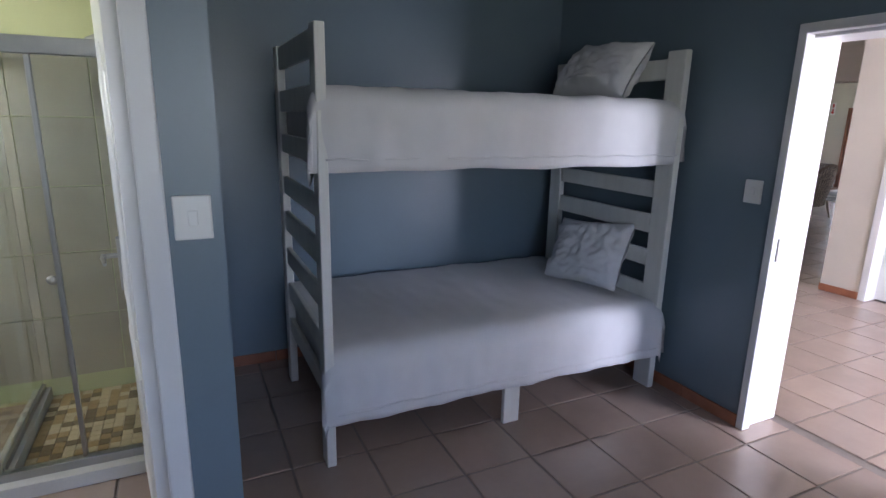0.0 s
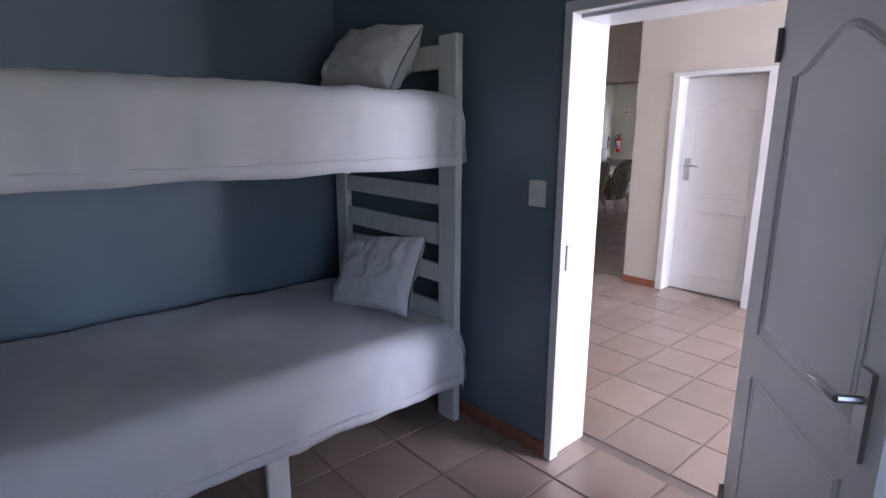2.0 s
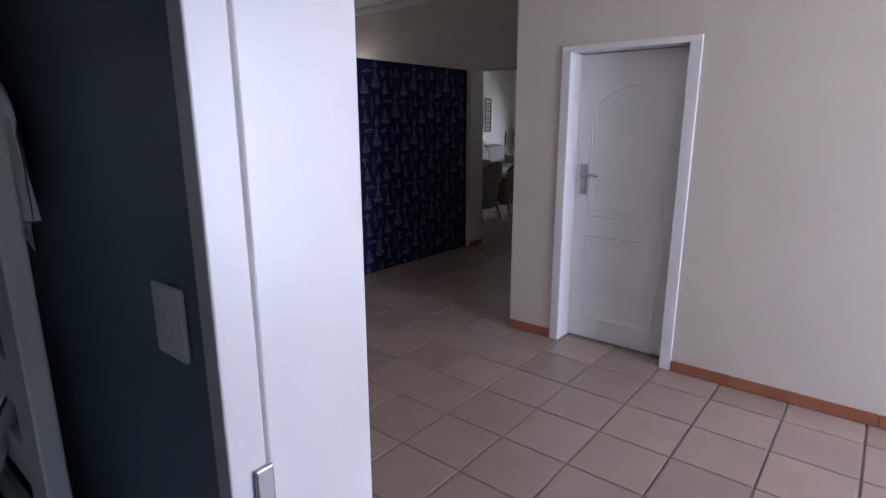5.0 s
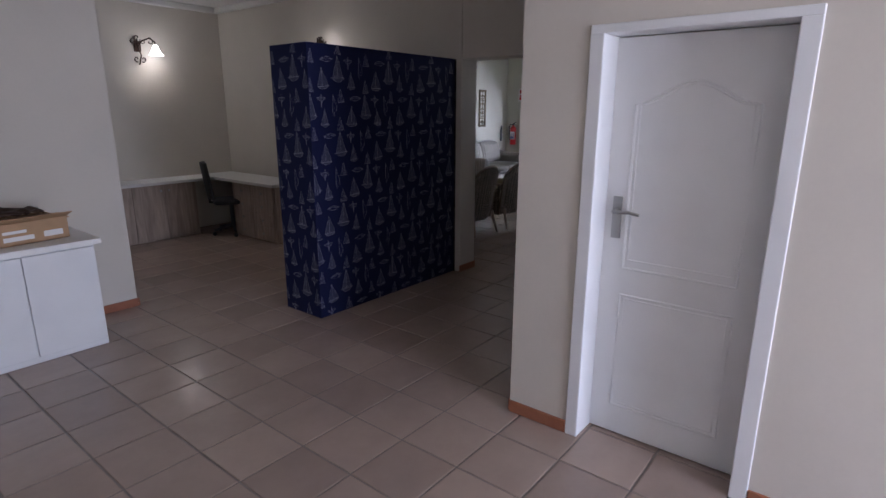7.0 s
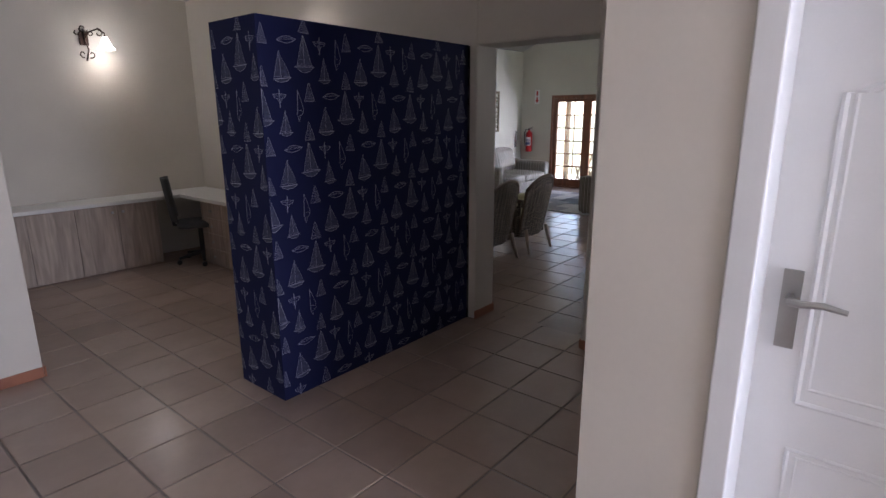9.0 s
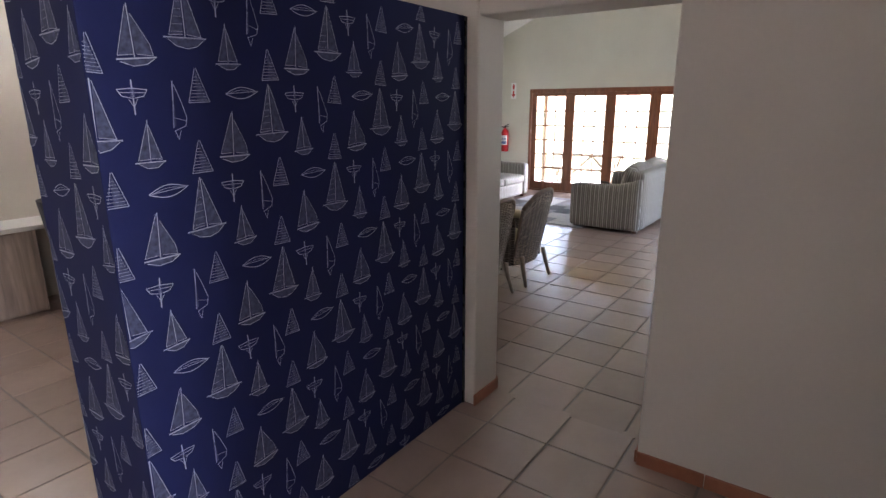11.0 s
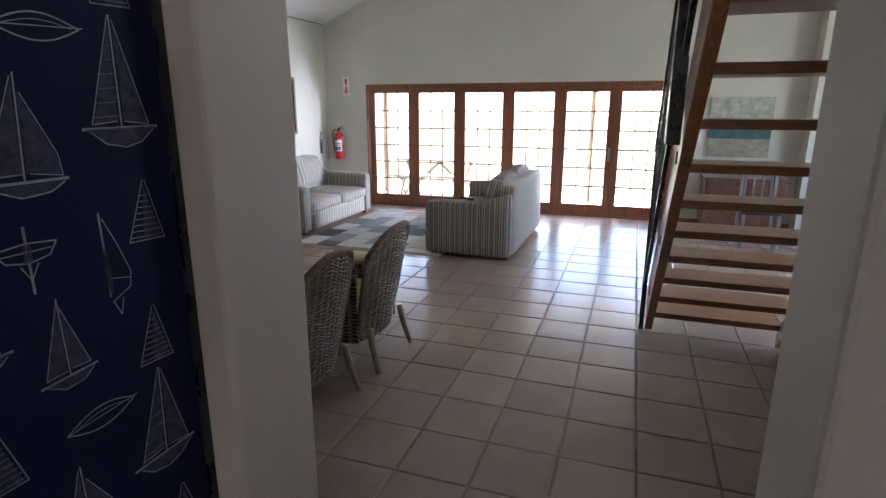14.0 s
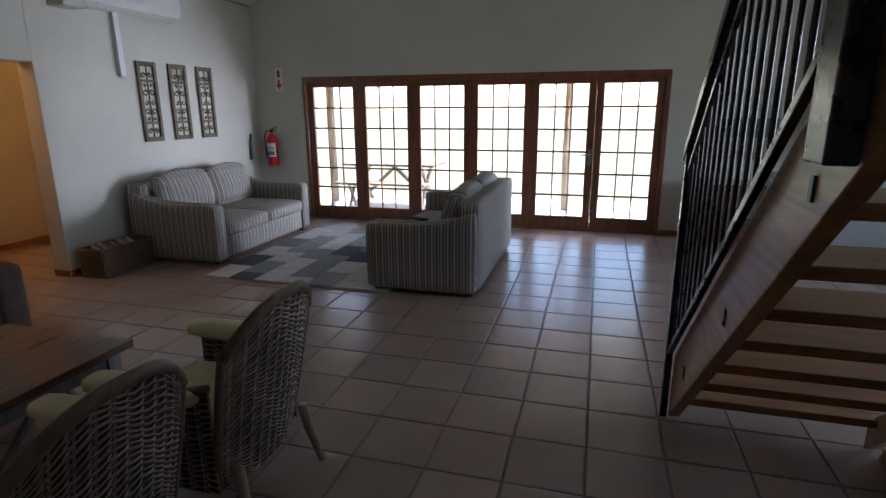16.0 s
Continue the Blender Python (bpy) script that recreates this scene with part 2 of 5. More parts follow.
M_YELLOW = mat("lime_yellow_paint", (0.55, 0.56, 0.30), 0.7, 0.05, 2, 0.1)
M_GLASS = glass("clear_window_glass")
M_SHOWER = glass("shower_glass", (0.93, 0.97, 0.95))
M_GRASS = mat("dry_lawn", (0.27, 0.27, 0.14), 0.95, 0.35, 3, 0.5, 50)
M_STOEP = mat("veranda_screed", (0.62, 0.60, 0.55), 0.7, 0.12, 3, 0.2)
M_THATCH = mat("golden_thatch", (0.40, 0.28, 0.10), 0.95, 0.4, 30, 0.6, stretch=(8, 8, 1))
M_POLE = wood("weathered_gum_pole", (0.30, 0.23, 0.16), 0.8, (9, 9, 1), 0.6)
M_OIL = [mat("oil_paint_" + n, c, 0.6, 0.35, 14, 0.4) for n, c in (("sky", (0.40, 0.42, 0.34)), ("sea", (0.06, 0.12, 0.12)), ("sand", (0.30, 0.27, 0.20)))]


# ---- mesh helpers ----
def box(bm, x0, y0, z0, x1, y1, z1):
    v = [bm.verts.new((x, y, z)) for z in (z0, z1) for x, y in ((x0, y0), (x1, y0), (x1, y1), (x0, y1))]
    for f in ((3, 2, 1, 0), (4, 5, 6, 7), (0, 1, 5, 4), (1, 2, 6, 5), (2, 3, 7, 6), (3, 0, 4, 7)):
        bm.faces.new([v[i] for i in f])
    return v


def tube(bm, pts, r, n=6, cap=True):
    """A round bar along a line of points; r is a radius, or one for each point."""
    pts = [Vector(p) for p in pts]
    rs = r if isinstance(r, (list, tuple)) else [r] * len(pts)
    rings = []
    for i, p in enumerate(pts):
        d = (pts[min(i + 1, len(pts) - 1)] - pts[max(i - 1, 0)]).normalized()
        a = d.cross(Vector((0, 0, 1)) if abs(d.z) < 0.9 else Vector((1, 0, 0))).normalized()
        b = d.cross(a)
        rings.append([bm.verts.new(p + rs[i] * (math.cos(k * 2 * math.pi / n) * a + math.sin(k * 2 * math.pi / n) * b)) for k in range(n)])
    for q, w in zip(rings, rings[1:]):
        for k in range(n):
            bm.faces.new((q[k], q[(k + 1) % n], w[(k + 1) % n], w[k]))
    if cap:
        bm.faces.new(rings[0][::-1]), bm.faces.new(rings[-1])


def sheet(bm, fn, nu, nv):
    """A grid of faces through fn(u, v), u and v from 0 to 1."""
    g = [[bm.verts.new(fn(i / nu, j / nv)) for j in range(nv + 1)] for i in range(nu + 1)]
    for i in range(nu):
        for j in range(nv):
            bm.faces.new((g[i][j], g[i + 1][j], g[i + 1][j + 1], g[i][j + 1]))
    return g


def lathe(bm, prof, at=(0, 0, 0), n=20):
    """A turned shape round the upright axis from (radius, height) pairs."""
    rows = [[bm.verts.new((at[0] + r * math.cos(k * 2 * math.pi / n), at[1] + r * math.sin(k * 2 * math.pi / n), at[2] + z)) for k in range(n)] for r, z in prof]
    for a, b in zip(rows, rows[1:]):
        for k in range(n):
            bm.faces.new((a[k], a[(k + 1) % n], b[(k + 1) % n], b[k]))


def done(name, bm, material, parent=None, bevel=0.0, seg=2, smooth=False):
    if bevel:
        bmesh.ops.bevel(bm, geom=bm.edges[:], offset=bevel, segments=seg, profile=0.5, affect="EDGES", clamp_overlap=True)
    bmesh.ops.recalc_face_normals(bm, faces=bm.faces[:])
    me = bpy.data.meshes.new(name)
    bm.to_mesh(me)
    bm.free()
    for m in material if isinstance(material, (list, tuple)) else [material]:
        me.materials.append(m)
    if smooth:
        me.polygons.foreach_set("use_smooth", [True] * len(me.polygons))
    ob = new(name, me)
    if parent:
        ob.parent = parent
    return ob


def boxes(name, material, *bs, parent=None, bevel=0.0, seg=2, smooth=False):
    bm = bmesh.new()
    for b in bs:
        box(bm, *b)
    return done(name, bm, material, parent, bevel, seg, smooth)


def empty(name, at, label, category, group="", turn=0):
    ob = new(name)
    ob.matrix_world = pose(*at, 0, 0, turn)
    return tagged(ob, label, category, group)


def structure(ob, label):
    return tagged(ob, label, kind="structure")


def padded(bm, x0, y0, z0, x1, y1, z1, r=0.05, puff=0.02, n=10, seed=0.0, wrinkle=0.004):
    """A soft block with round edges, swollen faces and faint creases."""
    c = Vector(((x0 + x1) / 2, (y0 + y1) / 2, (z0 + z1) / 2))
    h = Vector((x1 - x0, y1 - y0, z1 - z0)) / 2
    for ax in range(3):
        for s in (-1, 1):
            a, b = (ax + 1) % 3, (ax + 2) % 3

            def at(u, v):
                p = [0, 0, 0]
                p[ax], p[a], p[b] = s, 2 * u - 1, 2 * v - 1
                q = Vector([p[i] * h[i] for i in range(3)])
                core = Vector([max(-h[i] + r, min(h[i] - r, q[i])) for i in range(3)])
                d = q - core
                q = core + d.normalized() * r if d.length > 1e-6 else q
                e = (1 - (2 * u - 1) ** 2) * (1 - (2 * v - 1) ** 2)
                q[ax] += s * puff * e
                w = c + q
                k = noise.noise(Vector((w.x * 9 + seed, w.y * 9, w.z * 9))) + 0.5 * noise.noise(Vector((w.x * 23, w.y * 23 + seed, w.z * 23)))
                return w + q.normalized() * wrinkle * k
            sheet(bm, at, n, n)
    bmesh.ops.remove_doubles(bm, verts=bm.verts[:], dist=0.0015)


# ---- structure: walls ----
TOP = 3.08
structure(boxes("wall_bedroom_north", M_BLUE, (0.60, 4.17, 0, 3.30, 4.40, TOP)), "blue-grey painted bedroom wall behind the bunk bed")
structure(boxes("wall_bedroom_east", M_BLUE, (3.155, 2.335, 0, 3.30, 4.17, TOP), (3.155, -1.8, 0, 3.30, 1.455, TOP), (3.155, 1.455, 2.075, 3.30, 2.335, TOP)), "blue-grey painted bedroom wall with the doorway")
structure(boxes("wall_hall_west", M_CREAM, (3.30, 2.335, 0, 3.44, 7.27, TOP), (3.30, -1.4, 0, 3.44, 1.455, TOP), (3.30, 1.455, 2.075, 3.44, 2.335, TOP)), "cream plastered hall wall round the bedroom door")
structure(boxes("wall_bedroom_west", M_BLUE, (0.455, 2.2, 0, 0.60, 4.40, TOP), (0.36, 2.2, 2.07, 0.455, 2.33, TOP), (-0.47, 2.2, 2.07, 0.36, 2.33, TOP), (-1.5, 2.2, 0, -0.47, 2.33, TOP)), "blue-grey wall between bedroom and bathroom")
structure(boxes("wall_bedroom_south", M_BLUE, (-1.5, -1.95, 0, 0.2, -1.8, TOP), (1.8, -1.95, 0, 3.30, -1.8, TOP), (0.2, -1.95, 0, 1.8, -1.8, 0.95), (0.2, -1.95, 2.25, 1.8, -1.8, TOP)), "blue-grey bedroom wall with the window")
structure(boxes("wall_bedroom_far_west", M_BLUE, (-1.65, -1.95, 0, -1.5, 2.33, TOP)), "blue-grey bedroom wall")
structure(boxes("wall_hall_south", M_CREAM, (3.44, -1.55, 0, 4.6, -1.4, TOP), (6.2, -1.55, 0, 6.45, -1.4, TOP), (4.6, -1.55, 2.45, 6.2, -1.4, TOP)), "cream hall wall with a wide glazed opening")
structure(boxes("wall_hall_east", M_CREAM, (6.28, -1.4, 0, 6.47, 2.53, TOP), (6.28, 3.41, 0, 6.47, 3.765, TOP), (6.28, 2.53, 2.07, 6.47, 3.41, TOP)), "cream plastered wall round the white door")
structure(boxes("wall_closet_back", M_CREAM, (6.60, 2.3, 0, 6.75, 3.6, TOP)), "plain wall behind the closed white door")
structure(boxes("wall_hall_return", M_CREAM, (6.47, 3.60, 0, 8.335, 3.765, TOP)), "cream plastered wall beside the passage")
structure(boxes("wall_divider", M_CREAM, (8.335, 3.60, 0, 8.60, 4.715, 4.9), (8.335, 5.675, 0, 8.60, 10.28, 4.9), (8.335, 4.715, 2.18, 8.60, 5.675, 4.9), bevel=0.012), "cream plastered wall with a square opening to the living room")
structure(boxes("wall_hall_north", M_CREAM, (3.44, 7.27, 0, 5.697, 7.42, TOP), bevel=0.008), "cream plastered wall behind the white cupboard")
structure(boxes("wall_office_west", M_CREAM, (5.25, 7.42, 0, 5.40, 10.04, TOP)), "cream office wall")
structure(boxes("wall_office_north", M_CREAM, (5.25, 10.04, 0, 8.335, 10.2, TOP)), "cream office wall with the lit sconce")
structure(boxes("wall_living_north", M_LIVING, (8.60, 10.28, 0, 12.27, 10.48, 4.9), (13.05, 10.28, 0, 16.78, 10.48, 4.9), (12.27, 10.28, 2.065, 13.05, 10.48, 4.9), bevel=0.01), "pale plastered living room wall with passage opening")
structure(boxes("wall_living_east", M_LIVING, (16.50, 9.485, 0, 16.78, 10.28, 4.9), (16.50, 0.3, 0, 16.78, 4.42, 4.9), (16.50, 4.42, 2.085, 16.78, 9.485, 4.9)), "pale plastered gable wall round the glazed doors")
# the window gap here is assumed, to hold the added dining lamp
structure(boxes("wall_dining_south", M_LIVING, (8.60, 0.3, 0, 12.2, 0.45, 4.9), (15.0, 0.3, 0, 16.5, 0.45, 4.9), (12.2, 0.3, 0, 15.0, 0.45, 0.75), (12.2, 0.3, 2.45, 15.0, 0.45, 4.9)), "pale dining area wall with an assumed window")
structure(boxes("wall_dining_spur", M_LIVING, (16.2, 0.45, 0, 16.5, 2.78, 4.9)), "pale plastered cross wall beyond the stairs")
structure(boxes("wall_dining_west", M_LIVING, (8.45, 0.3, 0, 8.60, 3.60, 4.9)), "pale plastered dining area wall")
structure(boxes("wall_passage", M_LIVING, (12.12, 10.48, 0, 12.27, 12.2, 2.9), (12.27, 12.05, 0, 14.6, 12.2, 2.9), (14.45, 10.48, 0, 14.6, 12.05, 2.9)), "warmly lit passage walls")
structure(boxes("wall_bathroom_north", M_YELLOW, (-1.75, 4.13, 0, 0.455, 4.28, TOP)), "lime-yellow painted bathroom wall over tiles")
structure(boxes("wall_bathroom_west", M_YELLOW, (-1.75, 2.13, 0, -1.62, 4.13, 1.5), (-1.75, 2.13, 2.5, -1.62, 4.13, TOP), (-1.75, 2.13, 1.5, -1.62, 2.7, 2.5), (-1.75, 3.7, 1.5, -1.62, 4.13, 2.5)), "lime-yellow bathroom wall with a small window")

# stair-side dwarf wall, its top sloping with the stairs
SLOPE = 0.88
bm = bmesh.new()
prof = [(8.6, 0), (11.74, 0), (11.74, 0.02), (8.6, 0.02 + SLOPE * 3.14)]
front = [bm.verts.new((x, 3.86, z)) for x, z in prof]
back = [bm.verts.new((x, 3.74, z)) for x, z in prof]
bm.faces.new(front), bm.faces.new(back[::-1])
for i in range(4):
    bm.faces.new((front[i], back[i], back[(i + 1) % 4], front[(i + 1) % 4]))
structure(done("wall_under_stairs", bm, M_LIVING), "pale plastered sloping wall under the stair stringer")

# ceilings
structure(boxes("ceiling_bedroom", M_CEIL, (-1.65, -1.95, TOP, 3.37, 4.40, TOP + 0.1)), "white bedroom ceiling")
structure(boxes("ceiling_hall", M_CEIL, (3.37, -1.55, TOP, 8.335, 10.2, TOP + 0.1)), "white hall and office ceiling")
structure(boxes("ceiling_bathroom", M_CEIL, (-1.75, 4.40, TOP, 0.6, 4.5, TOP + 0.1)), "white bathroom ceiling edge")
structure(boxes("ceiling_passage", M_CEIL, (12.12, 10.48, 2.9, 14.6, 12.2, 3.0)), "white passage ceiling")
bm = bmesh.new()
for ya, za, yb, zb in ((10.6, 2.95, 6.4, 4.75), (6.4, 4.75, 0.2, 2.6)):
    v = [bm.verts.new(p) for p in ((8.4, ya, za), (16.8, ya, za), (16.8, yb, zb), (8.4, yb, zb))]
    w = [bm.verts.new(p.co + Vector((0, 0, 0.12))) for p in v]
    bm.faces.new(v), bm.faces.new(w[::-1])
    for i in range(4):
        bm.faces.new((v[i], w[i], w[(i + 1) % 4], v[(i + 1) % 4]))
structure(done("ceiling_living", bm, M_CEIL), "white sloping living room ceiling")

# cornice in hall and office
structure(boxes("cornice", M_CEIL, (8.255, 3.77, TOP - 0.08, 8.333, 10.03, TOP - 0.002), (5.41, 9.96, TOP - 0.08, 8.255, 10.038, TOP - 0.002), (6.19, -1.39, TOP - 0.08, 6.278, 3.76, TOP - 0.002), (3.442, 3.0, TOP - 0.08, 3.52, 7.26, TOP - 0.002), (3.52, 7.19, TOP - 0.08, 5.69, 7.268, TOP - 0.002), bevel=0.02), "white plaster cornice")

# skirtings, 75 mm glazed tile strips
SK = 0.075


def skirting(name, *runs):
    bm = bmesh.new()
    for x0, y0, x1, y1 in runs:
        long_x = x1 - x0 > y1 - y0
        n = max(1, round((x1 - x0 if long_x else y1 - y0) / 0.365))
        for i in range(n):
            a, b = i / n, (i + 1) / n
            g = 0.0015
            if long_x:
                box(bm, x0 + (x1 - x0) * a + g, y0, 0.004, x0 + (x1 - x0) * b - g, y1, SK)
            else:
                box(bm, x0, y0 + (y1 - y0) * a + g, 0.004, x1, y0 + (y1 - y0) * b - g, SK)
    return structure(done(name, bm, M_SKIRT, bevel=0.004), "red-brown tile skirting")


skirting("skirting_bedroom", (0.614, 4.156, 3.155, 4.17), (3.141, 2.34, 3.155, 4.156), (0.60, 2.2, 0.614, 4.156))
skirting("skirting_hall", (6.266, -1.4, 6.28, 2.53), (6.266, 3.41, 6.28, 3.765), (6.28, 3.765, 8.321, 3.779), (8.321, 3.779, 8.335, 4.715), (8.335, 4.715, 8.60, 4.729), (8.321, 5.661, 8.60, 5.675), (5.0, 7.256, 5.697, 7.27), (5.697, 7.256, 5.711, 7.42), (3.44, 2.34, 3.454, 7.25))
skirting("skirting_living", (8.60, 5.67, 8.614, 10.28), (8.60, 10.266, 12.27, 10.28), (13.05, 10.266, 16.5, 10.28), (13.04, 10.28, 13.052, 10.48), (12.27, 12.036, 14.45, 12.05), (16.486, 9.49, 16.5, 10.266), (16.486, 2.74, 16.5, 4.42), (8.60, 3.86, 11.70, 3.874))


# ---- doors ----
def panel_leaf(bm, w, h, t):
    """A moulded two-panel leaf: x from 0 to w, y from 0 to t, with an arched upper panel; mouldings stand on both faces."""
    box(bm, 0, 0, 0, w, t, h)
    st = 0.12 * w / 0.8
    low = [(st, 0.16), (w - st, 0.16), (w - st, 0.78), (st, 0.78)]
    up = [(st, 0.92), (w - st, 0.92), (w - st, h - 0.30)]
    up += [(w - st - (w - 2 * st) * k / 14, h - 0.30 + 0.10 * (0.5 - 0.5 * math.cos(2 * math.pi * k / 14))) for k in range(1, 14)] + [(st, h - 0.30)]
    for loop in (low, up):
        for y in (0.003, t - 0.003):
            for k, r in ((0.0, 0.009), (0.024, 0.006)):
                cx, cz = w / 2, sum(p[1] for p in loop) / len(loop)
                pts = [(x + (cx - x) * k / 0.28, y, z + (cz - z) * k / 0.4) for x, z in loop]
                tube(bm, pts + [pts[0]], r, 6, False)


def lever(bm, side, y):
    """A lever handle on a back plate at the origin's height; the lever reaches along side."""
    d = 1 if y > 0 else -1
    box(bm, -0.022, min(y - d * 0.012, y), -0.11, 0.022, max(y - d * 0.012, y), 0.10)
    tube(bm, [(0, y, 0.03), (0, y + d * 0.05, 0.03)], 0.010, 8)
    tube(bm, [(0, y + d * 0.048, 0.03), (side * 0.03, y + d * 0.052, 0.03), (side * 0.075, y + d * 0.05, 0.034), (side * 0.125, y + d * 0.048, 0.026)], [0.011, 0.010, 0.009, 0.007], 8)


def white_door(name, at, turn, w, h, side, handle_x, label, t=0.04, handle_z=1.03):
    root = empty(name, at, label, "door", turn=turn)
    bm = bmesh.new()
    panel_leaf(bm, w, h, t)
    done("leaf", bm, M_GLOSS, root)
    bm = bmesh.new()
    for y in (-0.012, t + 0.012):
        lever(bm, side, y)
    hd = done("handle", bm, M_STEEL, root, smooth=False)
    hd.location = (handle_x, 0.0, handle_z)
    tagged(hd, "chrome lever handle on a back plate")
    bm = bmesh.new()
    hx = 0.0 if handle_x > w / 2 else w
    for z in (0.2, h - 0.25):
        tube(bm, [(hx, -0.008, z), (hx, -0.008, z + 0.1)], 0.008, 8)
    done("hinge", bm, M_STEEL, root)
    return root


# closed white door in the hall: leaf set back in its frame, seen from the west
white_door("white_panel_door", (6.435, 3.345, 0.012), -90, 0.745, 2.015, 1, 0.065, "closed white moulded two-panel door with lever handle", handle_z=1.18)
bm = bmesh.new()
for y0, y1 in ((2.53, 2.602), (3.343, 3.41)):
    box(bm, 6.268, y0, 0.003, 6.468, y1, 2.035)
box(bm, 6.268, 2.53, 2.033, 6.468, 3.41, 2.072)
for y0, y1 in ((2.596, 2.62), (3.322, 3.35)):
    box(bm, 6.478, y0, 0.003, 6.50, y1, 2.03)
structure(done("door_frame_hall", bm, M_GLOSS, bevel=0.005), "white painted pressed door frame")

# bedroom doorway: frame, strike plate and the leaf swung into the room
bm = bmesh.new()
box(bm, 3.142, 2.296, 0.003, 3.205, 2.337, 2.04), box(bm, 3.222, 2.316, 0.003, 3.445, 2.336, 2.035), box(bm, 3.20, 2.328, 0.003, 3.226, 2.336, 2.035)
box(bm, 3.142, 1.453, 0.003, 3.205, 1.494, 2.04), box(bm, 3.222, 1.454, 0.003, 3.445, 1.476, 2.035)
box(bm, 3.142, 1.453, 2.036, 3.205, 2.337, 2.08), box(bm, 3.203, 1.453, 2.02, 3.445, 2.337, 2.079)
structure(done("door_frame_bedroom", bm, M_GLOSS, bevel=0.004), "white painted door frame of the bedroom")
sp = boxes("strike_plate", M_STEEL, (3.180, 2.288, 0.95, 3.212, 2.297, 1.07), bevel=0.003)
structure(sp, "steel strike plate in the door frame")
LEAF = 219.0
white_door("bedroom_door", (3.135, 1.515, 0.012), LEAF, 0.77, 2.02, -1, 0.695, "open white moulded two-panel door with chrome lever handle", handle_z=0.97)

# bathroom doorway
bm = bmesh.new()
box(bm, 0.40, 2.185, 0.003, 0.462, 2.34, 2.05), box(bm, -0.47, 2.185, 0.003, -0.40, 2.34, 2.05), box(bm, -0.47, 2.185, 2.05, 0.462, 2.34, 2.09)
structure(done("door_frame_bathroom", bm, M_GLOSS, bevel=0.006), "white painted bathroom door frame")
white_door("bathroom_door", (0.392, 2.335, 0.012), math.degrees(math.atan2(0.78, -0.10)), 0.78, 2.02, -1, 0.715, "open white bathroom door against the jamb")


def light_switch(at, turn, label):
    root = empty("light_switch", at, label, "light switch", "light switches", turn)
    boxes("plate", M_PLASTIC, (-0.048, -0.010, -0.06, 0.048, 0.0, 0.06), parent=root, bevel=0.004)
    boxes("rocker", M_PLASTIC, (-0.012, -0.0145, -0.02, 0.012, -0.0095, 0.02), parent=root, bevel=0.002)


light_switch((0.525, 2.198, 1.352), 0, "white plastic light switch on blue-grey wall")
light_switch((3.153, 2.445, 1.29), -90, "white plastic light switch on blue-grey wall")
light_switch((8.0, 3.767, 1.25), 180, "white plastic light switch on cream wall")
light_switch((16.498, 4.12, 1.27), -90, "white plastic light switch on pale wall")

# ---- bedroom: bunk bed ----
bed = empty("bunk_bed", (2.05, 3.5, 0), "white painted wooden bunk bed with slatted ends", "bunk bed")


def bedpart(name, material, *bs, bevel=0.006):
    ob = boxes(name, material, *bs, bevel=bevel)
    ob.parent, ob.matrix_parent_inverse = bed, bed.matrix_world.inverted()
    return ob


for x0, x1, y0, y1, z1 in ((1.015, 1.06, 2.87, 2.965, 1.985), (1.015, 1.06, 3.81, 3.90, 1.985), (3.035, 3.08, 2.87, 3.0, 2.015), (3.035, 3.08, 3.90, 4.02, 2.015)):
    bedpart("post", M_BEDWHITE, (x0, y0, 0.002, x1, y1, z1))
for x0, x1, ya, yb in ((1.025, 1.05, 2.965, 3.81), (3.045, 3.07, 3.0, 3.90)):
    for z0, z1 in ((0.335, 0.43), (0.55, 0.652), (0.765, 0.867), (0.97, 1.085), (1.185, 1.285), (1.42, 1.52), (1.64, 1.75), (1.86, 1.975)):
        bedpart("slat", M_BEDWHITE, (x0, ya, z0, x1, yb, z1))
for y0, y1 in ((2.90, 2.93), (3.87, 3.90)):
    for z0, z1 in ((0.27, 0.40), (1.44, 1.57)):
        bedpart("rail", M_BEDWHITE, (1.06, y0, z0, 3.035, y1, z1))
for i in range(10):
    for z in (0.382, 1.552):
        bedpart("base_slat", M_BEDWHITE, (1.1 + 0.19 * i, 2.93, z, 1.19 + 0.19 * i, 3.87, z + 0.018), bevel=0)
bedpart("centre_leg", M_BEDWHITE, (1.98, 2.87, 0.002, 2.08, 2.90, 0.28))


def mattress(z0, z1):
    ob = boxes("mattress", M_LINEN, (1.07, 2.94, z0, 3.03, 4.08, z1), bevel=0.03, seg=3, smooth=True)
    return tagged(ob, "white covered mattress under a duvet", "mattress", "bunk mattresses")


mattress(0.402, 0.53)
mattress(1.572, 1.70)


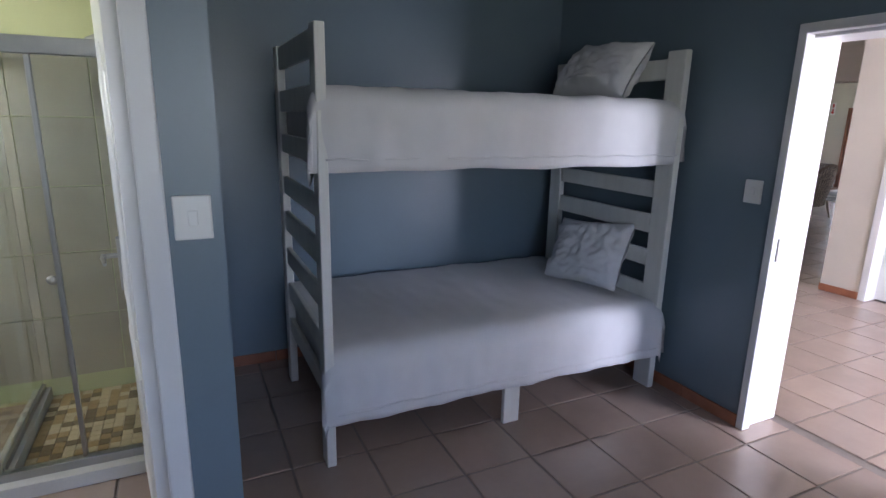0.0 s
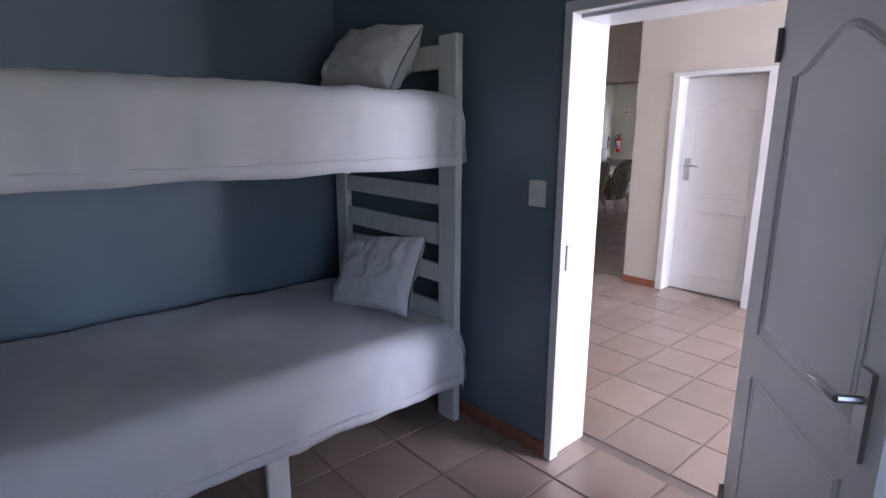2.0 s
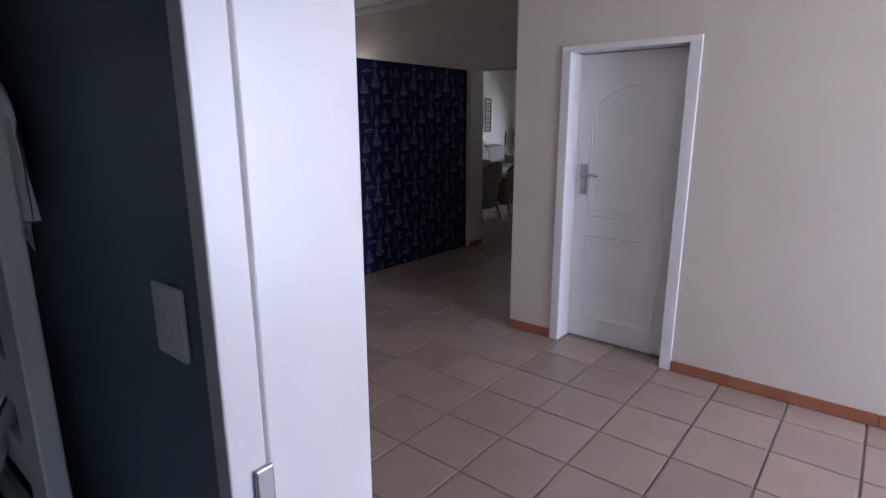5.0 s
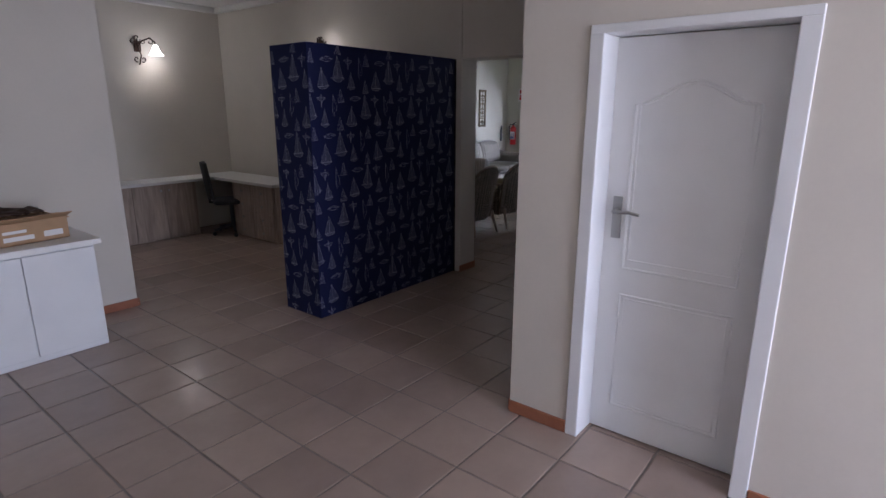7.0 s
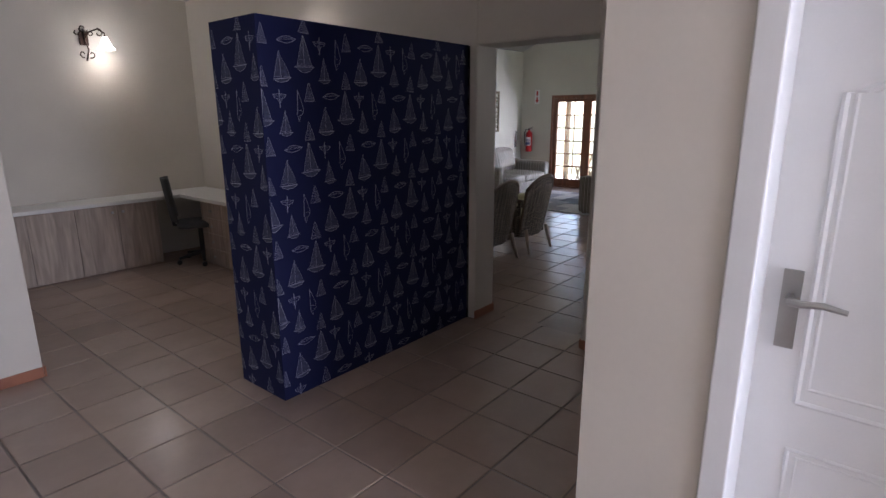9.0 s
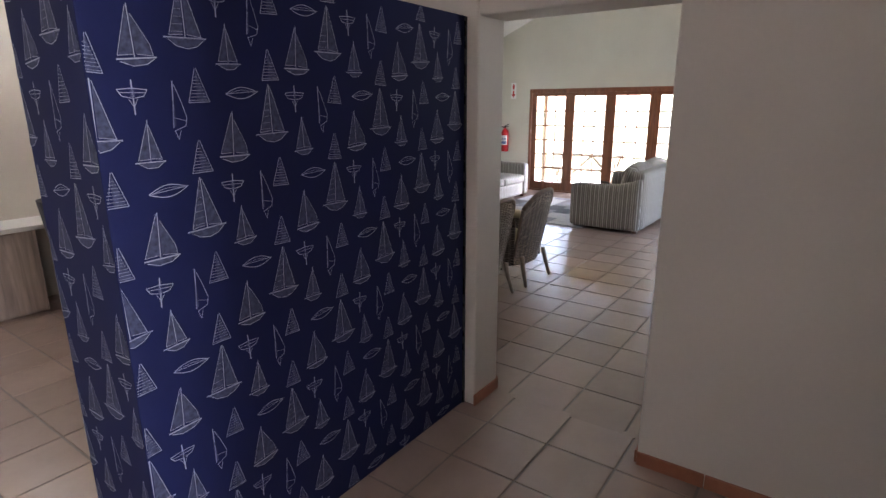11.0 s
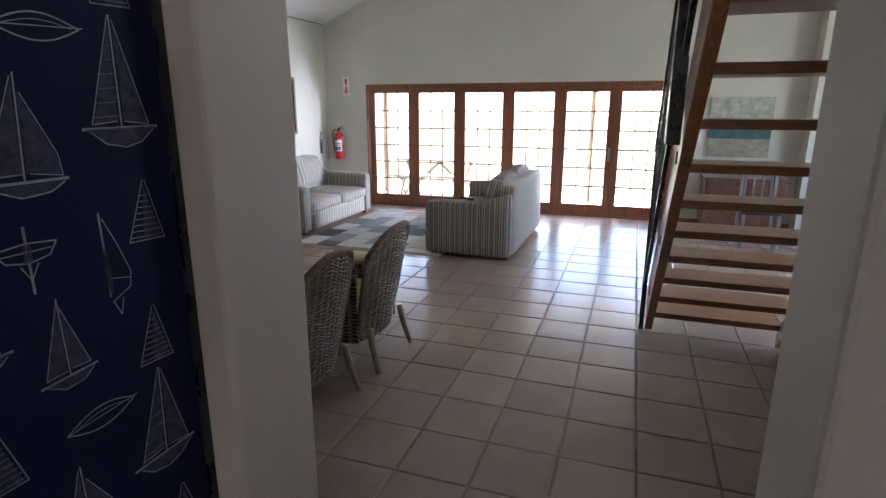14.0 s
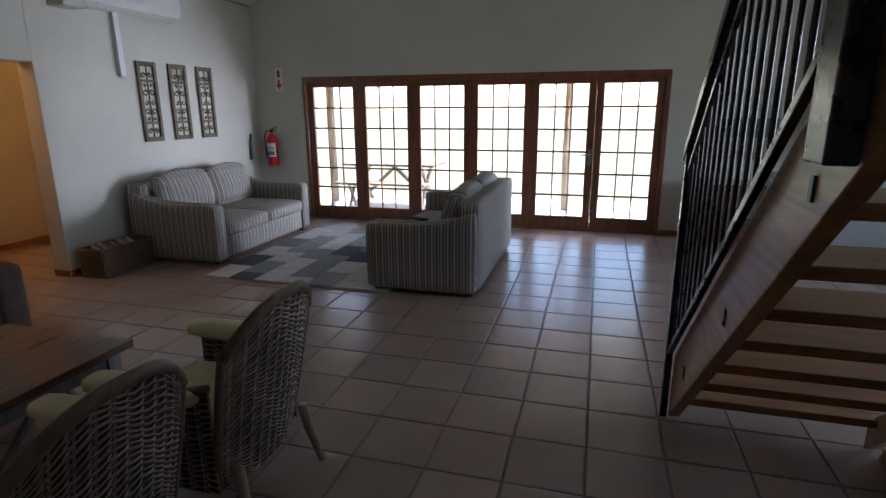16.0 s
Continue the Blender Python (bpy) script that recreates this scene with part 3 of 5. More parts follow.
def duvet(x0, x1, yf, yb, ztop, zbot, r, seed):
    """Linen laid over the mattress, rounded at its edge and hanging down in front and at both ends."""
    bm = bmesh.new()
    sec = [(yb, ztop - 0.05), (yb - 0.03, ztop - 0.01)] + [(yb + (yf + r - yb) * k / 14, ztop) for k in range(1, 15)]
    sec += [(yf + r - r * math.sin(a), ztop - r + r * math.cos(a)) for a in [math.pi / 2 * k / 6 for k in range(1, 7)]]
    sec += [(yf, ztop - r + (zbot - ztop + r) * k / 9) for k in range(1, 10)]
    nu, rows = 110, []
    for i in range(-1, nu + 2):
        f = min(max(i / nu, 0), 1)
        x = x0 + (x1 - x0) * f
        e = min(f, 1 - f) * (x1 - x0)
        drop = r * 0.8 - math.sqrt(max(0, (r * 0.8) ** 2 - (r * 0.8 - e) ** 2)) if e < r * 0.8 else 0
        row = []
        for k, (y, z) in enumerate(sec):
            hang = max(0, k - 15) / 15
            w = noise.noise(Vector((x * 5 + seed, y * 4, z * 4))) * 0.011 + noise.noise(Vector((x * 14, y * 9 + seed, z * 5))) * 0.006
            fold = math.sin(x * 21 + 2 * noise.noise(Vector((x * 3, seed, 0)))) * 0.006 * hang
            zz = z - drop * (1 if z > zbot + 0.02 else 0)
            if i in (-1, nu + 1):
                zz = zbot + 0.01 + 0.01 * noise.noise(Vector((y * 6, seed, 1)))
            tuck = min(1, max(0, (y - yf - 0.06) / 0.06))
            xin = min(max(x, 1.066), 3.03)
            low = 0.012 * noise.noise(Vector((x * 3.1, seed * 2, 3))) * hang
            inset = 0.02 * max(0, 1 - e / 0.1) * (1 if k > 20 else 0)
            row.append(bm.verts.new((x + tuck * (xin - x) + (0.006 * w * 50 if 0 < i < nu else 0), y - fold - w * hang * 1.5 + inset, zz + w * (1 - hang) + low)))
        rows.append(row)
    for a, b in zip(rows, rows[1:]):
        for k in range(len(sec) - 1):
            bm.faces.new((a[k], a[k + 1], b[k + 1], b[k]))
    ob = done("duvet", bm, M_LINEN, smooth=True)
    th = ob.modifiers.new("thickness", "SOLIDIFY")
    th.thickness, th.offset = 0.012, -1
    bm = bmesh.new()
    pts = [(x0 + 0.06 + (x1 - x0 - 0.12) * k / 50, yf - 0.004 - 0.012 * abs(noise.noise(Vector((k * 0.3, seed, 0)))), zbot + 0.055 + 0.003 * math.sin(k)) for k in range(51)]
    tube(bm, pts, 0.004, 5)
    hem = done("hem_seam", bm, M_LINEN, ob, smooth=True)
    return tagged(ob, "white cotton duvet hanging over the bunk's edge", "duvet", "duvets on the bunk bed")


duvet(0.985, 3.095, 2.862, 4.10, 1.752, 1.392, 0.10, 1.7)
duvet(1.005, 3.10, 2.845, 4.12, 0.575, 0.228, 0.11, 6.3)


def pillow(m, w, h, t, seed, label):
    """A plump pillow with pinched corners, flat in its own x and y."""
    bm = bmesh.new()
    for s in (-1, 1):
        def at(u, v):
            a, b = 2 * u - 1, 2 * v - 1
            k = (1 - abs(a) ** 2.6) ** 0.55 * (1 - abs(b) ** 2.6) ** 0.55
            pin = 1 - 0.07 * (1 - abs(b) ** 2) * abs(a) ** 3
            pin2 = 1 - 0.09 * (1 - abs(a) ** 2) * abs(b) ** 3
            c = noise.noise(Vector((a * 2.2 + seed, b * 2.2, s))) * 0.022 + (abs(noise.noise(Vector((a * 4 + seed, b * 4, s)))) - 0.25) * 0.030 + noise.noise(Vector((a * 11 + seed, b * 7, s))) * 0.006
            return Vector((a * w / 2 * pin, b * h / 2 * pin2, s * (t / 2 * k + 0.004) + c * min(1, k * 2)))
        sheet(bm, at, 44, 34)
    bmesh.ops.remove_doubles(bm, verts=bm.verts[:], dist=0.002)
    ob = done("pillow", bm, M_LINEN, smooth=True)
    ob.matrix_world = m
    return tagged(ob, label, "pillow", "pillows on the bunk bed")


pillow(pose(2.895, 3.40, 1.91, 0, -56, 0) @ pose(0, 0, 0, 0, 0, 90), 0.66, 0.38, 0.27, 2.0, "plump white pillow leaning on the upper bunk end")
pillow(pose(2.905, 3.38, 0.775, 0, -62, 8) @ pose(0, 0, 0, 0, 0, 96), 0.60, 0.46, 0.20, 9.0, "plump white pillow leaning on the lower bunk end")

# ---- bathroom: shower ----
sh = empty("shower_enclosure", (0.05, 3.24, 0), "framed glass shower enclosure with mosaic floor", "shower")
inv = sh.matrix_world.inverted()


def shpart(name, material, *bs, bevel=0.003):
    ob = boxes(name, material, *bs, bevel=bevel)
    ob.parent, ob.matrix_parent_inverse = sh, inv
    return ob


shpart("frame", M_STEEL, (-0.42, 3.22, 1.83, 0.43, 3.26, 1.895), (-0.42, 3.22, 0.07, 0.43, 3.265, 0.11), (-0.32, 3.225, 0.11, -0.295, 3.255, 1.83), (0.0, 3.235, 0.11, 0.018, 3.262, 1.83), (-0.315, 3.26, 0.09, -0.29, 4.1, 0.12), (-0.315, 3.26, 1.84, -0.29, 4.1, 1.885))
g = shpart("glass_pane", M_SHOWER, (-0.29, 3.238, 0.11, 0.0, 3.244, 1.83), (0.02, 3.246, 0.11, 0.425, 3.252, 1.83), (-0.305, 3.262, 0.12, -0.299, 4.09, 1.84), bevel=0)
g.visible_shadow = False
shpart("kerb", M_STOEP, (-0.42, 3.17, 0.004, 0.43, 3.30, 0.07), (-0.36, 3.30, 0.004, -0.27, 4.12, 0.085))
bm = bmesh.new()
lathe(bm, [(0.001, 0.03), (0.016, 0.028), (0.02, 0.015), (0.012, 0.0), (0.012, -0.01)], n=12)
kb = done("knob", bm, M_STEEL, sh, smooth=True)
kb.matrix_world = sh.matrix_world @ pose(-0.06, -0.02, 0.95, 90, 0, 0)
bm = bmesh.new()
for i in range(15):
    for j in range(16):
        x, y = -0.265 + i * 0.0485, 3.31 + j * 0.0505
        f0 = len(bm.faces)
        box(bm, x, y, 0.02, x + 0.045, y + 0.047, 0.03)
        bm.faces.ensure_lookup_table()
        k = random.choice((0, 0, 1, 1, 2))
        for f in bm.faces[f0:]:
            f.material_index = k
mo = done("mosaic", bm, M_MOSAIC, sh)
mo.matrix_parent_inverse = inv
tagged(mo, "mosaic of cream, ochre and umber stones", kind="stuff")
rose = new("shower_head")
rose.parent, rose.matrix_basis = sh, inv @ pose(0.2, 4.1, 1.98)
bm = bmesh.new()
tube(bm, [(0, 0.02, 0), (0, -0.1, 0.05), (0, -0.24, 0.05), (0, -0.28, 0.02)], 0.010, 8)
done("arm", bm, M_STEEL, rose, smooth=True)
bm = bmesh.new()
lathe(bm, [(0.012, 0.02), (0.02, 0.0), (0.06, -0.02), (0.06, -0.03), (0.001, -0.03)], (0, -0.29, 0.0), 16)
done("rose", bm, M_STEEL, rose, smooth=True)
tap = new("shower_tap")
tap.parent, tap.matrix_basis = sh, inv @ pose(0.28, 4.11, 1.12)
bm = bmesh.new()
lathe(bm, [(0.04, 0), (0.04, 0.02), (0.025, 0.03), (0.022, 0.07), (0.001, 0.075)], n=16)
tp = done("body", bm, M_STEEL, tap, smooth=True)
tp.matrix_basis = pose(0, 0, 0, 90, 0, 0)

# ---- hall: wallpapered partition ----
BX0, BX1, BY0, BY1, BH = 6.512, 8.327, 5.75, 6.212, 2.185
structure(boxes("trim_partition_edge", M_IRON, (8.317, 5.742, 0.004, 8.333, 5.752, 2.18)), "dark edge strip of the wallpapered partition")
block = structure(boxes("wall_wallpapered_partition", M_NAVY, (BX0, BY0, 0.004, BX1, BY1, BH), bevel=0.004), "navy partition papered with chalk-drawn sailing boats")


def motif(kind):
    """Strokes of one printed motif: lists of points (metres, centred) with a width, and filled shapes."""
    S, F = [], []
    if kind == "large":
        S = [([(0, 0.105), (0.0, -0.06)], 0.0035), ([(-0.002, 0.105), (-0.05, -0.055), (-0.006, -0.05)], 0.0022), ([(0.004, 0.10), (0.052, -0.055), (0.006, -0.05)], 0.0022), ([(-0.068, -0.062), (0.068, -0.058)], 0.005), ([(-0.055, -0.066), (-0.03, -0.084), (0.005, -0.09), (0.035, -0.082), (0.06, -0.062)], 0.0025)]
        S += [([(-0.012 - 0.0068 * k, 0.06 - 0.021 * k), (-0.004, 0.063 - 0.021 * k)], 0.0014) for k in range(6)]
        F = [[(0.004, 0.09), (0.05, -0.054), (0.005, -0.05)], [(-0.003, 0.098), (-0.046, -0.053), (-0.005, -0.05)], [(-0.066, -0.062), (0.066, -0.058), (0.033, -0.080), (0.005, -0.087), (-0.03, -0.082)]]
    elif kind == "boat":
        S = [([(-0.002, 0.085), (-0.004, -0.055)], 0.003), ([(-0.006, 0.08), (-0.05, -0.05), (-0.004, -0.046)], 0.002), ([(0.003, 0.06), (0.045, -0.02), (0.05, -0.05), (0.004, -0.046)], 0.0018), ([(-0.055, -0.06), (0.058, -0.054)], 0.005), ([(-0.045, -0.066), (-0.01, -0.078), (0.03, -0.072), (0.052, -0.058)], 0.003)]
        F = [[(-0.04, -0.062), (0.05, -0.058), (0.02, -0.074), (-0.02, -0.076)], [(0.0, 0.062), (0.043, -0.022), (0.048, -0.048), (0.0, -0.046)], [(-0.006, 0.074), (-0.047, -0.049), (-0.005, -0.046)]]
    elif kind == "med":
        S = [([(0, 0.075), (0, -0.045)], 0.0025), ([(0, 0.072), (-0.035, -0.04), (-0.003, -0.038)], 0.0018), ([(0.002, 0.06), (0.034, -0.038), (0.003, -0.036)], 0.0018), ([(-0.045, -0.048), (0.045, -0.044)], 0.004), ([(-0.035, -0.05), (-0.01, -0.064), (0.02, -0.062), (0.04, -0.046)], 0.002)]
        F = [[(0.002, 0.056), (0.032, -0.037), (0.002, -0.036)], [(-0.002, 0.066), (-0.033, -0.039), (-0.003, -0.037)], [(-0.04, -0.048), (0.042, -0.045), (0.02, -0.061), (-0.01, -0.063)]]
    elif kind == "small":
        S = [([(0, 0.055), (-0.034, -0.045), (0.036, -0.045), (0.004, 0.055)], 0.0022)]
        S += [([(-0.006 - 0.0034 * k, 0.03 - 0.0098 * k), (0.006 + 0.0036 * k, 0.03 - 0.0098 * k)], 0.0016) for k in range(8)]
        F = [[(0, 0.05), (-0.006, -0.044), (0.03, -0.044)]]
    elif kind == "sloop":
        S = [([(-0.01, 0.085), (-0.012, 0.02), (-0.016, -0.05)], 0.004), ([(-0.006, 0.075), (0.012, 0.03), (0.028, -0.02), (0.022, -0.045), (-0.014, -0.06)], 0.0022), ([(-0.014, -0.02), (0.026, -0.03)], 0.0016), ([(-0.012, -0.06), (-0.002, -0.085), (0.006, -0.058)], 0.002)]
        F = [[(-0.014, 0.03), (-0.008, 0.03), (-0.008, -0.045), (-0.018, -0.045)]]
    elif kind == "canoe":
        a = [(-0.06 + 0.12 * k / 12, 0.018 * math.sin(math.pi * k / 12)) for k in range(13)]
        S = [(a, 0.0026), ([(x, -z) for x, z in a], 0.0026), ([(-0.06, 0), (0.066, 0.002)], 0.0018), ([(x * 0.8, z * 0.5) for x, z in a], 0.0014)]
    else:
        S = [([(0, 0.045), (0, -0.05)], 0.0045), ([(-0.042, 0.018), (0, 0.022), (0.042, 0.018), (0.03, 0.0), (0, -0.006), (-0.03, 0.0), (-0.042, 0.018)], 0.0026), ([(-0.034, 0.01), (0.034, 0.01)], 0.002), ([(-0.012, -0.008), (0.0, -0.03), (0.012, -0.008)], 0.002)]
        F = [[(-0.006, 0.02), (0.006, 0.02), (0.006, -0.006), (-0.006, -0.006)]]
    return S, F


MOTIFS = (("large", 0, 0, 0), ("boat", -0.155, -0.07, 0), ("cross", 0.11, 0.06, 0), ("sloop", 0.235, 0.02, 0), ("med", 0.137, -0.08, 0), ("canoe", -0.11, 0.075, 4), ("small", 0.02, -0.20, 0), ("small", -0.28, -0.125, 0))


def printed(width, height, place):
    """All the motifs on one face of the paper, as ink a third of a millimetre thick."""
    bold, thin = bmesh.new(), bmesh.new()
    for i in range(-3, 12):
        for j in range(-8, 9):
            gx, gz = 0.29 + 0.286 * (i + j), 2.0 + 0.2895 * (i - j) - 0.58 * 1
            for kind, dx, dz, tilt in MOTIFS:
                cx, cz = gx + dx, gz + dz
                if not (0.0 < cx < width and 0.0 < cz < height):
                    continue
                S, F = motif(kind)
                t = radians(tilt + 3 * math.sin(cx * 17 + cz * 29))
                ct, sn = math.cos(t), math.sin(t)

                def at(p):
                    x, z = cx + p[0] * ct - p[1] * sn, cz + p[0] * sn + p[1] * ct
                    return place(min(max(x, 0.003), width - 0.003), min(max(z, 0.003), height - 0.003))
                for pts, w in S:
                    for a, b in zip(pts, pts[1:]):
                        d = Vector((b[0] - a[0], b[1] - a[1]))
                        if d.length < 1e-5:
                            continue
                        n = Vector((-d.y, d.x)).normalized() * w * 0.42
                        q = [(a[0] + n.x, a[1] + n.y), (a[0] - n.x, a[1] - n.y), (b[0] - n.x, b[1] - n.y), (b[0] + n.x, b[1] + n.y)]
                        bold.faces.new([bold.verts.new(at(p)) for p in q])
                for shape in F:
                    thin.faces.new([thin.verts.new(at(p)) for p in shape])
    return bold, thin


for place, w in ((lambda x, z: (BX0 + x, BY0 - 0.0012, z), BX1 - BX0), (lambda x, z: (BX0 - 0.0012, BY1 - x, z), BY1 - BY0)):
    bold, thin = printed(w, BH, place)
    tagged(done("printed_boats", bold, M_PRINT, block), "chalk-white outlines of sailing boats", kind="stuff")
    tagged(done("printed_shading", thin, M_PRINT_THIN, block), "faint chalk shading of the sails", kind="stuff")

# ---- wall lamps ----
def scroll_lamp(name, m, label, lit=True):
    """A forged scroll bracket with a bell shade; the wall lies behind it at y = 0, the room at negative y."""
    root = new(name)
    root.matrix_world = m
    tagged(root, label, "wall lamp", "scroll wall lamps")
    bm = bmesh.new()

    def spiral(cx, cz, r0, r1, a0, a1, y=-0.03, n=14, th=0.0065):
        pts = []
        for k in range(n + 1):
            f = k / n
            a, r = a0 + (a1 - a0) * f, r0 + (r1 - r0) * f
            pts.append((cx + r * math.cos(a), y, cz + r * math.sin(a)))
        tube(bm, pts, th, 6)
    lathe_pts = [(0.05, 0), (0.05, 0.012), (0.03, 0.03), (0.001, 0.032)]
    spiral(0.0, 0.11, 0.01, 0.05, 0, 5.5)
    spiral(-0.07, 0.07, 0.008, 0.045, 2, 7.2)
    spiral(0.07, 0.07, 0.008, 0.04, 1.2, -4)
    spiral(-0.03, -0.15, 0.008, 0.04, 0, 5)
    spiral(0.05, -0.15, 0.008, 0.04, 3, -2)
    tube(bm, [(0, -0.02, 0.1), (0, -0.03, 0.0), (0.03, -0.03, -0.1), (0, -0.02, -0.22)], 0.008, 6)
    tube(bm, [(0, -0.03, 0.0), (0.03, -0.09, 0.07), (0.09, -0.16, 0.10), (0.14, -0.2, 0.06), (0.14, -0.2, 0.02)], 0.008, 6)
    spiral(0.10, 0.06, 0.01, 0.05, 3, 8, -0.15)
    done("scroll_bracket", bm, M_BRONZE, root, smooth=True)
    bm = bmesh.new()
    box(bm, -0.045, -0.02, -0.06, 0.045, -0.002, 0.07)
    done("rose_plate", bm, M_BRONZE, root, bevel=0.008)
    bm = bmesh.new()
    lathe(bm, [(0.022, 0.02), (0.03, 0.0), (0.045, -0.035), (0.062, -0.075), (0.088, -0.105), (0.084, -0.105), (0.058, -0.073), (0.04, -0.035), (0.025, 0.0)], (0.14, -0.2, 0.0), 20)
    tagged(done("shade", bm, M_SHADE, root, smooth=True), "lit frosted glass bell shade").visible_shadow = False
    return root


scroll_lamp("wall_lamp", pose(7.17, 10.036, 2.47), "lit iron scroll wall lamp on cream wall")
scroll_lamp("wall_lamp", pose(8.333, 7.75, 2.40, 0, 0, -90), "lit iron scroll wall lamp above the partition")

# ---- hall: white cupboard with box ----
cup = empty("white_cupboard", (4.3, 6.95, 0), "low white cupboard with a laminate top", "cupboard")
ci = cup.matrix_world.inverted()
for nm, mt, b in (("body", M_GLOSS, (3.46, 6.60, 0.004, 5.205, 7.25, 0.765)), ("top", M_COUNTER, (3.46, 6.565, 0.767, 5.245, 7.255, 0.807))):
    ob = boxes(nm, mt, b, parent=cup, bevel=0.004)
    ob.matrix_parent_inverse = ci
for i in range(4):
    ob = boxes("door", M_GLOSS, (3.47 + i * 0.433, 6.582, 0.05, 3.897 + i * 0.433, 6.599, 0.755), parent=cup, bevel=0.004)
    ob.matrix_parent_inverse = ci
cb = empty("cardboard_box", (4.9, 6.92, 0.809), "opened brown cardboard box with printed sides", "box", turn=8)
boxes("carton", M_CARD, (-0.24, -0.17, 0, 0.20, 0.17, 0.012), (-0.24, -0.17, 0, 0.20, -0.163, 0.15), (-0.24, 0.163, 0, 0.20, 0.17, 0.15), (-0.24, -0.17, 0, -0.233, 0.17, 0.15), (0.193, -0.17, 0, 0.20, 0.17, 0.15), parent=cb, bevel=0.002)
f1 = boxes("flap", M_CARD, (-0.24, -0.10, 0, 0.20, 0.0, 0.005), parent=cb)
f1.matrix_basis = pose(0, -0.165, 0.15, -24, 0, 0)
f2 = boxes("flap", M_CARD, (-0.23, 0.0, 0, 0.22, 0.15, 0.005), parent=cb)
f2.matrix_basis = pose(0, -0.16, 0.152, 6, 4, 0)
boxes("printed_label", M_LABEL, (-0.20, -0.1725, 0.03, -0.02, -0.171, 0.06), (-0.20, -0.1725, 0.08, -0.06, -0.171, 0.10), (0.04, -0.1725, 0.03, 0.16, -0.171, 0.07), parent=cb)
pap = empty("loose_papers", (4.85, 6.9, 0.985), "dark crumpled wrapping and papers on the box", "papers")
bm = bmesh.new()
sheet(bm, lambda u, v: (-0.17 + 0.32 * u, -0.1 + 0.2 * v, 0.03 * noise.noise(Vector((u * 5, v * 5, 2))) + 0.02 + 0.05 * (1 - u) * v), 16, 12)
done("wrapping", bm, M_BRONZE, pap, smooth=True).modifiers.new("thickness", "SOLIDIFY").thickness = 0.004

# ---- office: built-in desk ----
desk = empty("built_in_desk", (7.0, 9.8, 0), "grey oak cupboards under a white desk top", "desk")
di = desk.matrix_world.inverted()


def dpart(name, material, *bs, bevel=0.003):
    ob = boxes(name, material, *bs, parent=desk, bevel=bevel)
    ob.matrix_parent_inverse = di
    return ob


dpart("carcass", M_PALEWOOD, (5.42, 9.62, 0.004, 7.53, 10.03, 0.735), (7.84, 8.25, 0.004, 8.325, 9.2, 0.735))
dpart("top", M_COUNTER, (5.42, 9.56, 0.74, 8.325, 10.035, 0.778), (7.78, 8.2, 0.74, 8.327, 9.56, 0.778))
for x0, x1 in ((5.42, 5.84), (5.845, 6.27), (6.275, 6.69), (6.695, 7.098), (7.103, 7.525)):
    dpart("door", M_PALEWOOD, (x0, 9.60, 0.02, x1 - 0.006, 9.619, 0.73))
for i in range(4):
    dpart("drawer", M_PALEWOOD, (7.82, 8.27, 0.03 + 0.176 * i, 7.839, 8.72, 0.198 + 0.176 * i))
    dpart("drawer", M_PALEWOOD, (7.82, 8.73, 0.03 + 0.176 * i, 7.839, 9.18, 0.198 + 0.176 * i))
def round_knob(points):
    bm = bmesh.new()
    tube(bm, points, [0.009, 0.009, 0.016, 0.014], 10)
    kn = done("knob", bm, M_STEEL, desk, smooth=False)
    kn.matrix_parent_inverse = di


for x in (7.045, 7.15):
    round_knob([(x, 9.601, 0.66), (x, 9.59, 0.66), (x, 9.586, 0.66), (x, 9.576, 0.66)])
for i in range(4):
    for y in (8.5, 8.95):
        round_knob([(7.822, y, 0.11 + 0.176 * i), (7.81, y, 0.11 + 0.176 * i), (7.806, y, 0.11 + 0.176 * i), (7.797, y, 0.11 + 0.176 * i)])


def office_chair(at, turn):
    root = empty("office_chair", at, "black mesh office chair on castors", "chair", "office chairs", turn)
    bm = bmesh.new()
    padded(bm, -0.23, -0.23, 0.43, 0.23, 0.23, 0.50, 0.03, 0.01, 6)
    done("seat", bm, M_BLACK, root, smooth=True)
    bm = bmesh.new()
    sheet(bm, lambda u, v: ((u - 0.5) * (0.46 - 0.08 * v), -0.24 - 0.06 * v - 0.06 * (1 - (2 * u - 1) ** 2), 0.52 + 0.48 * v), 10, 10)
    done("backrest", bm, M_BLACK, root, smooth=True).modifiers.new("thickness", "SOLIDIFY").thickness = 0.025
    bm = bmesh.new()
    tube(bm, [(0, 0, 0.10), (0, 0, 0.43)], 0.028, 10)
    tube(bm, [(0, -0.1, 0.43), (0, -0.27, 0.46), (0, -0.30, 0.7)], 0.02, 8)
    for k in range(5):
        a = k * 2 * math.pi / 5
        tube(bm, [(0, 0, 0.12), (0.27 * math.cos(a), 0.27 * math.sin(a), 0.075)], [0.025, 0.015], 6)
        tube(bm, [(0.27 * math.cos(a) - 0.02, 0.27 * math.sin(a), 0.03), (0.27 * math.cos(a) + 0.02, 0.27 * math.sin(a), 0.03)], 0.027, 10)
    done("base", bm, M_BLACK, root)
    return root


office_chair((7.84, 9.28, 0.004), -115)


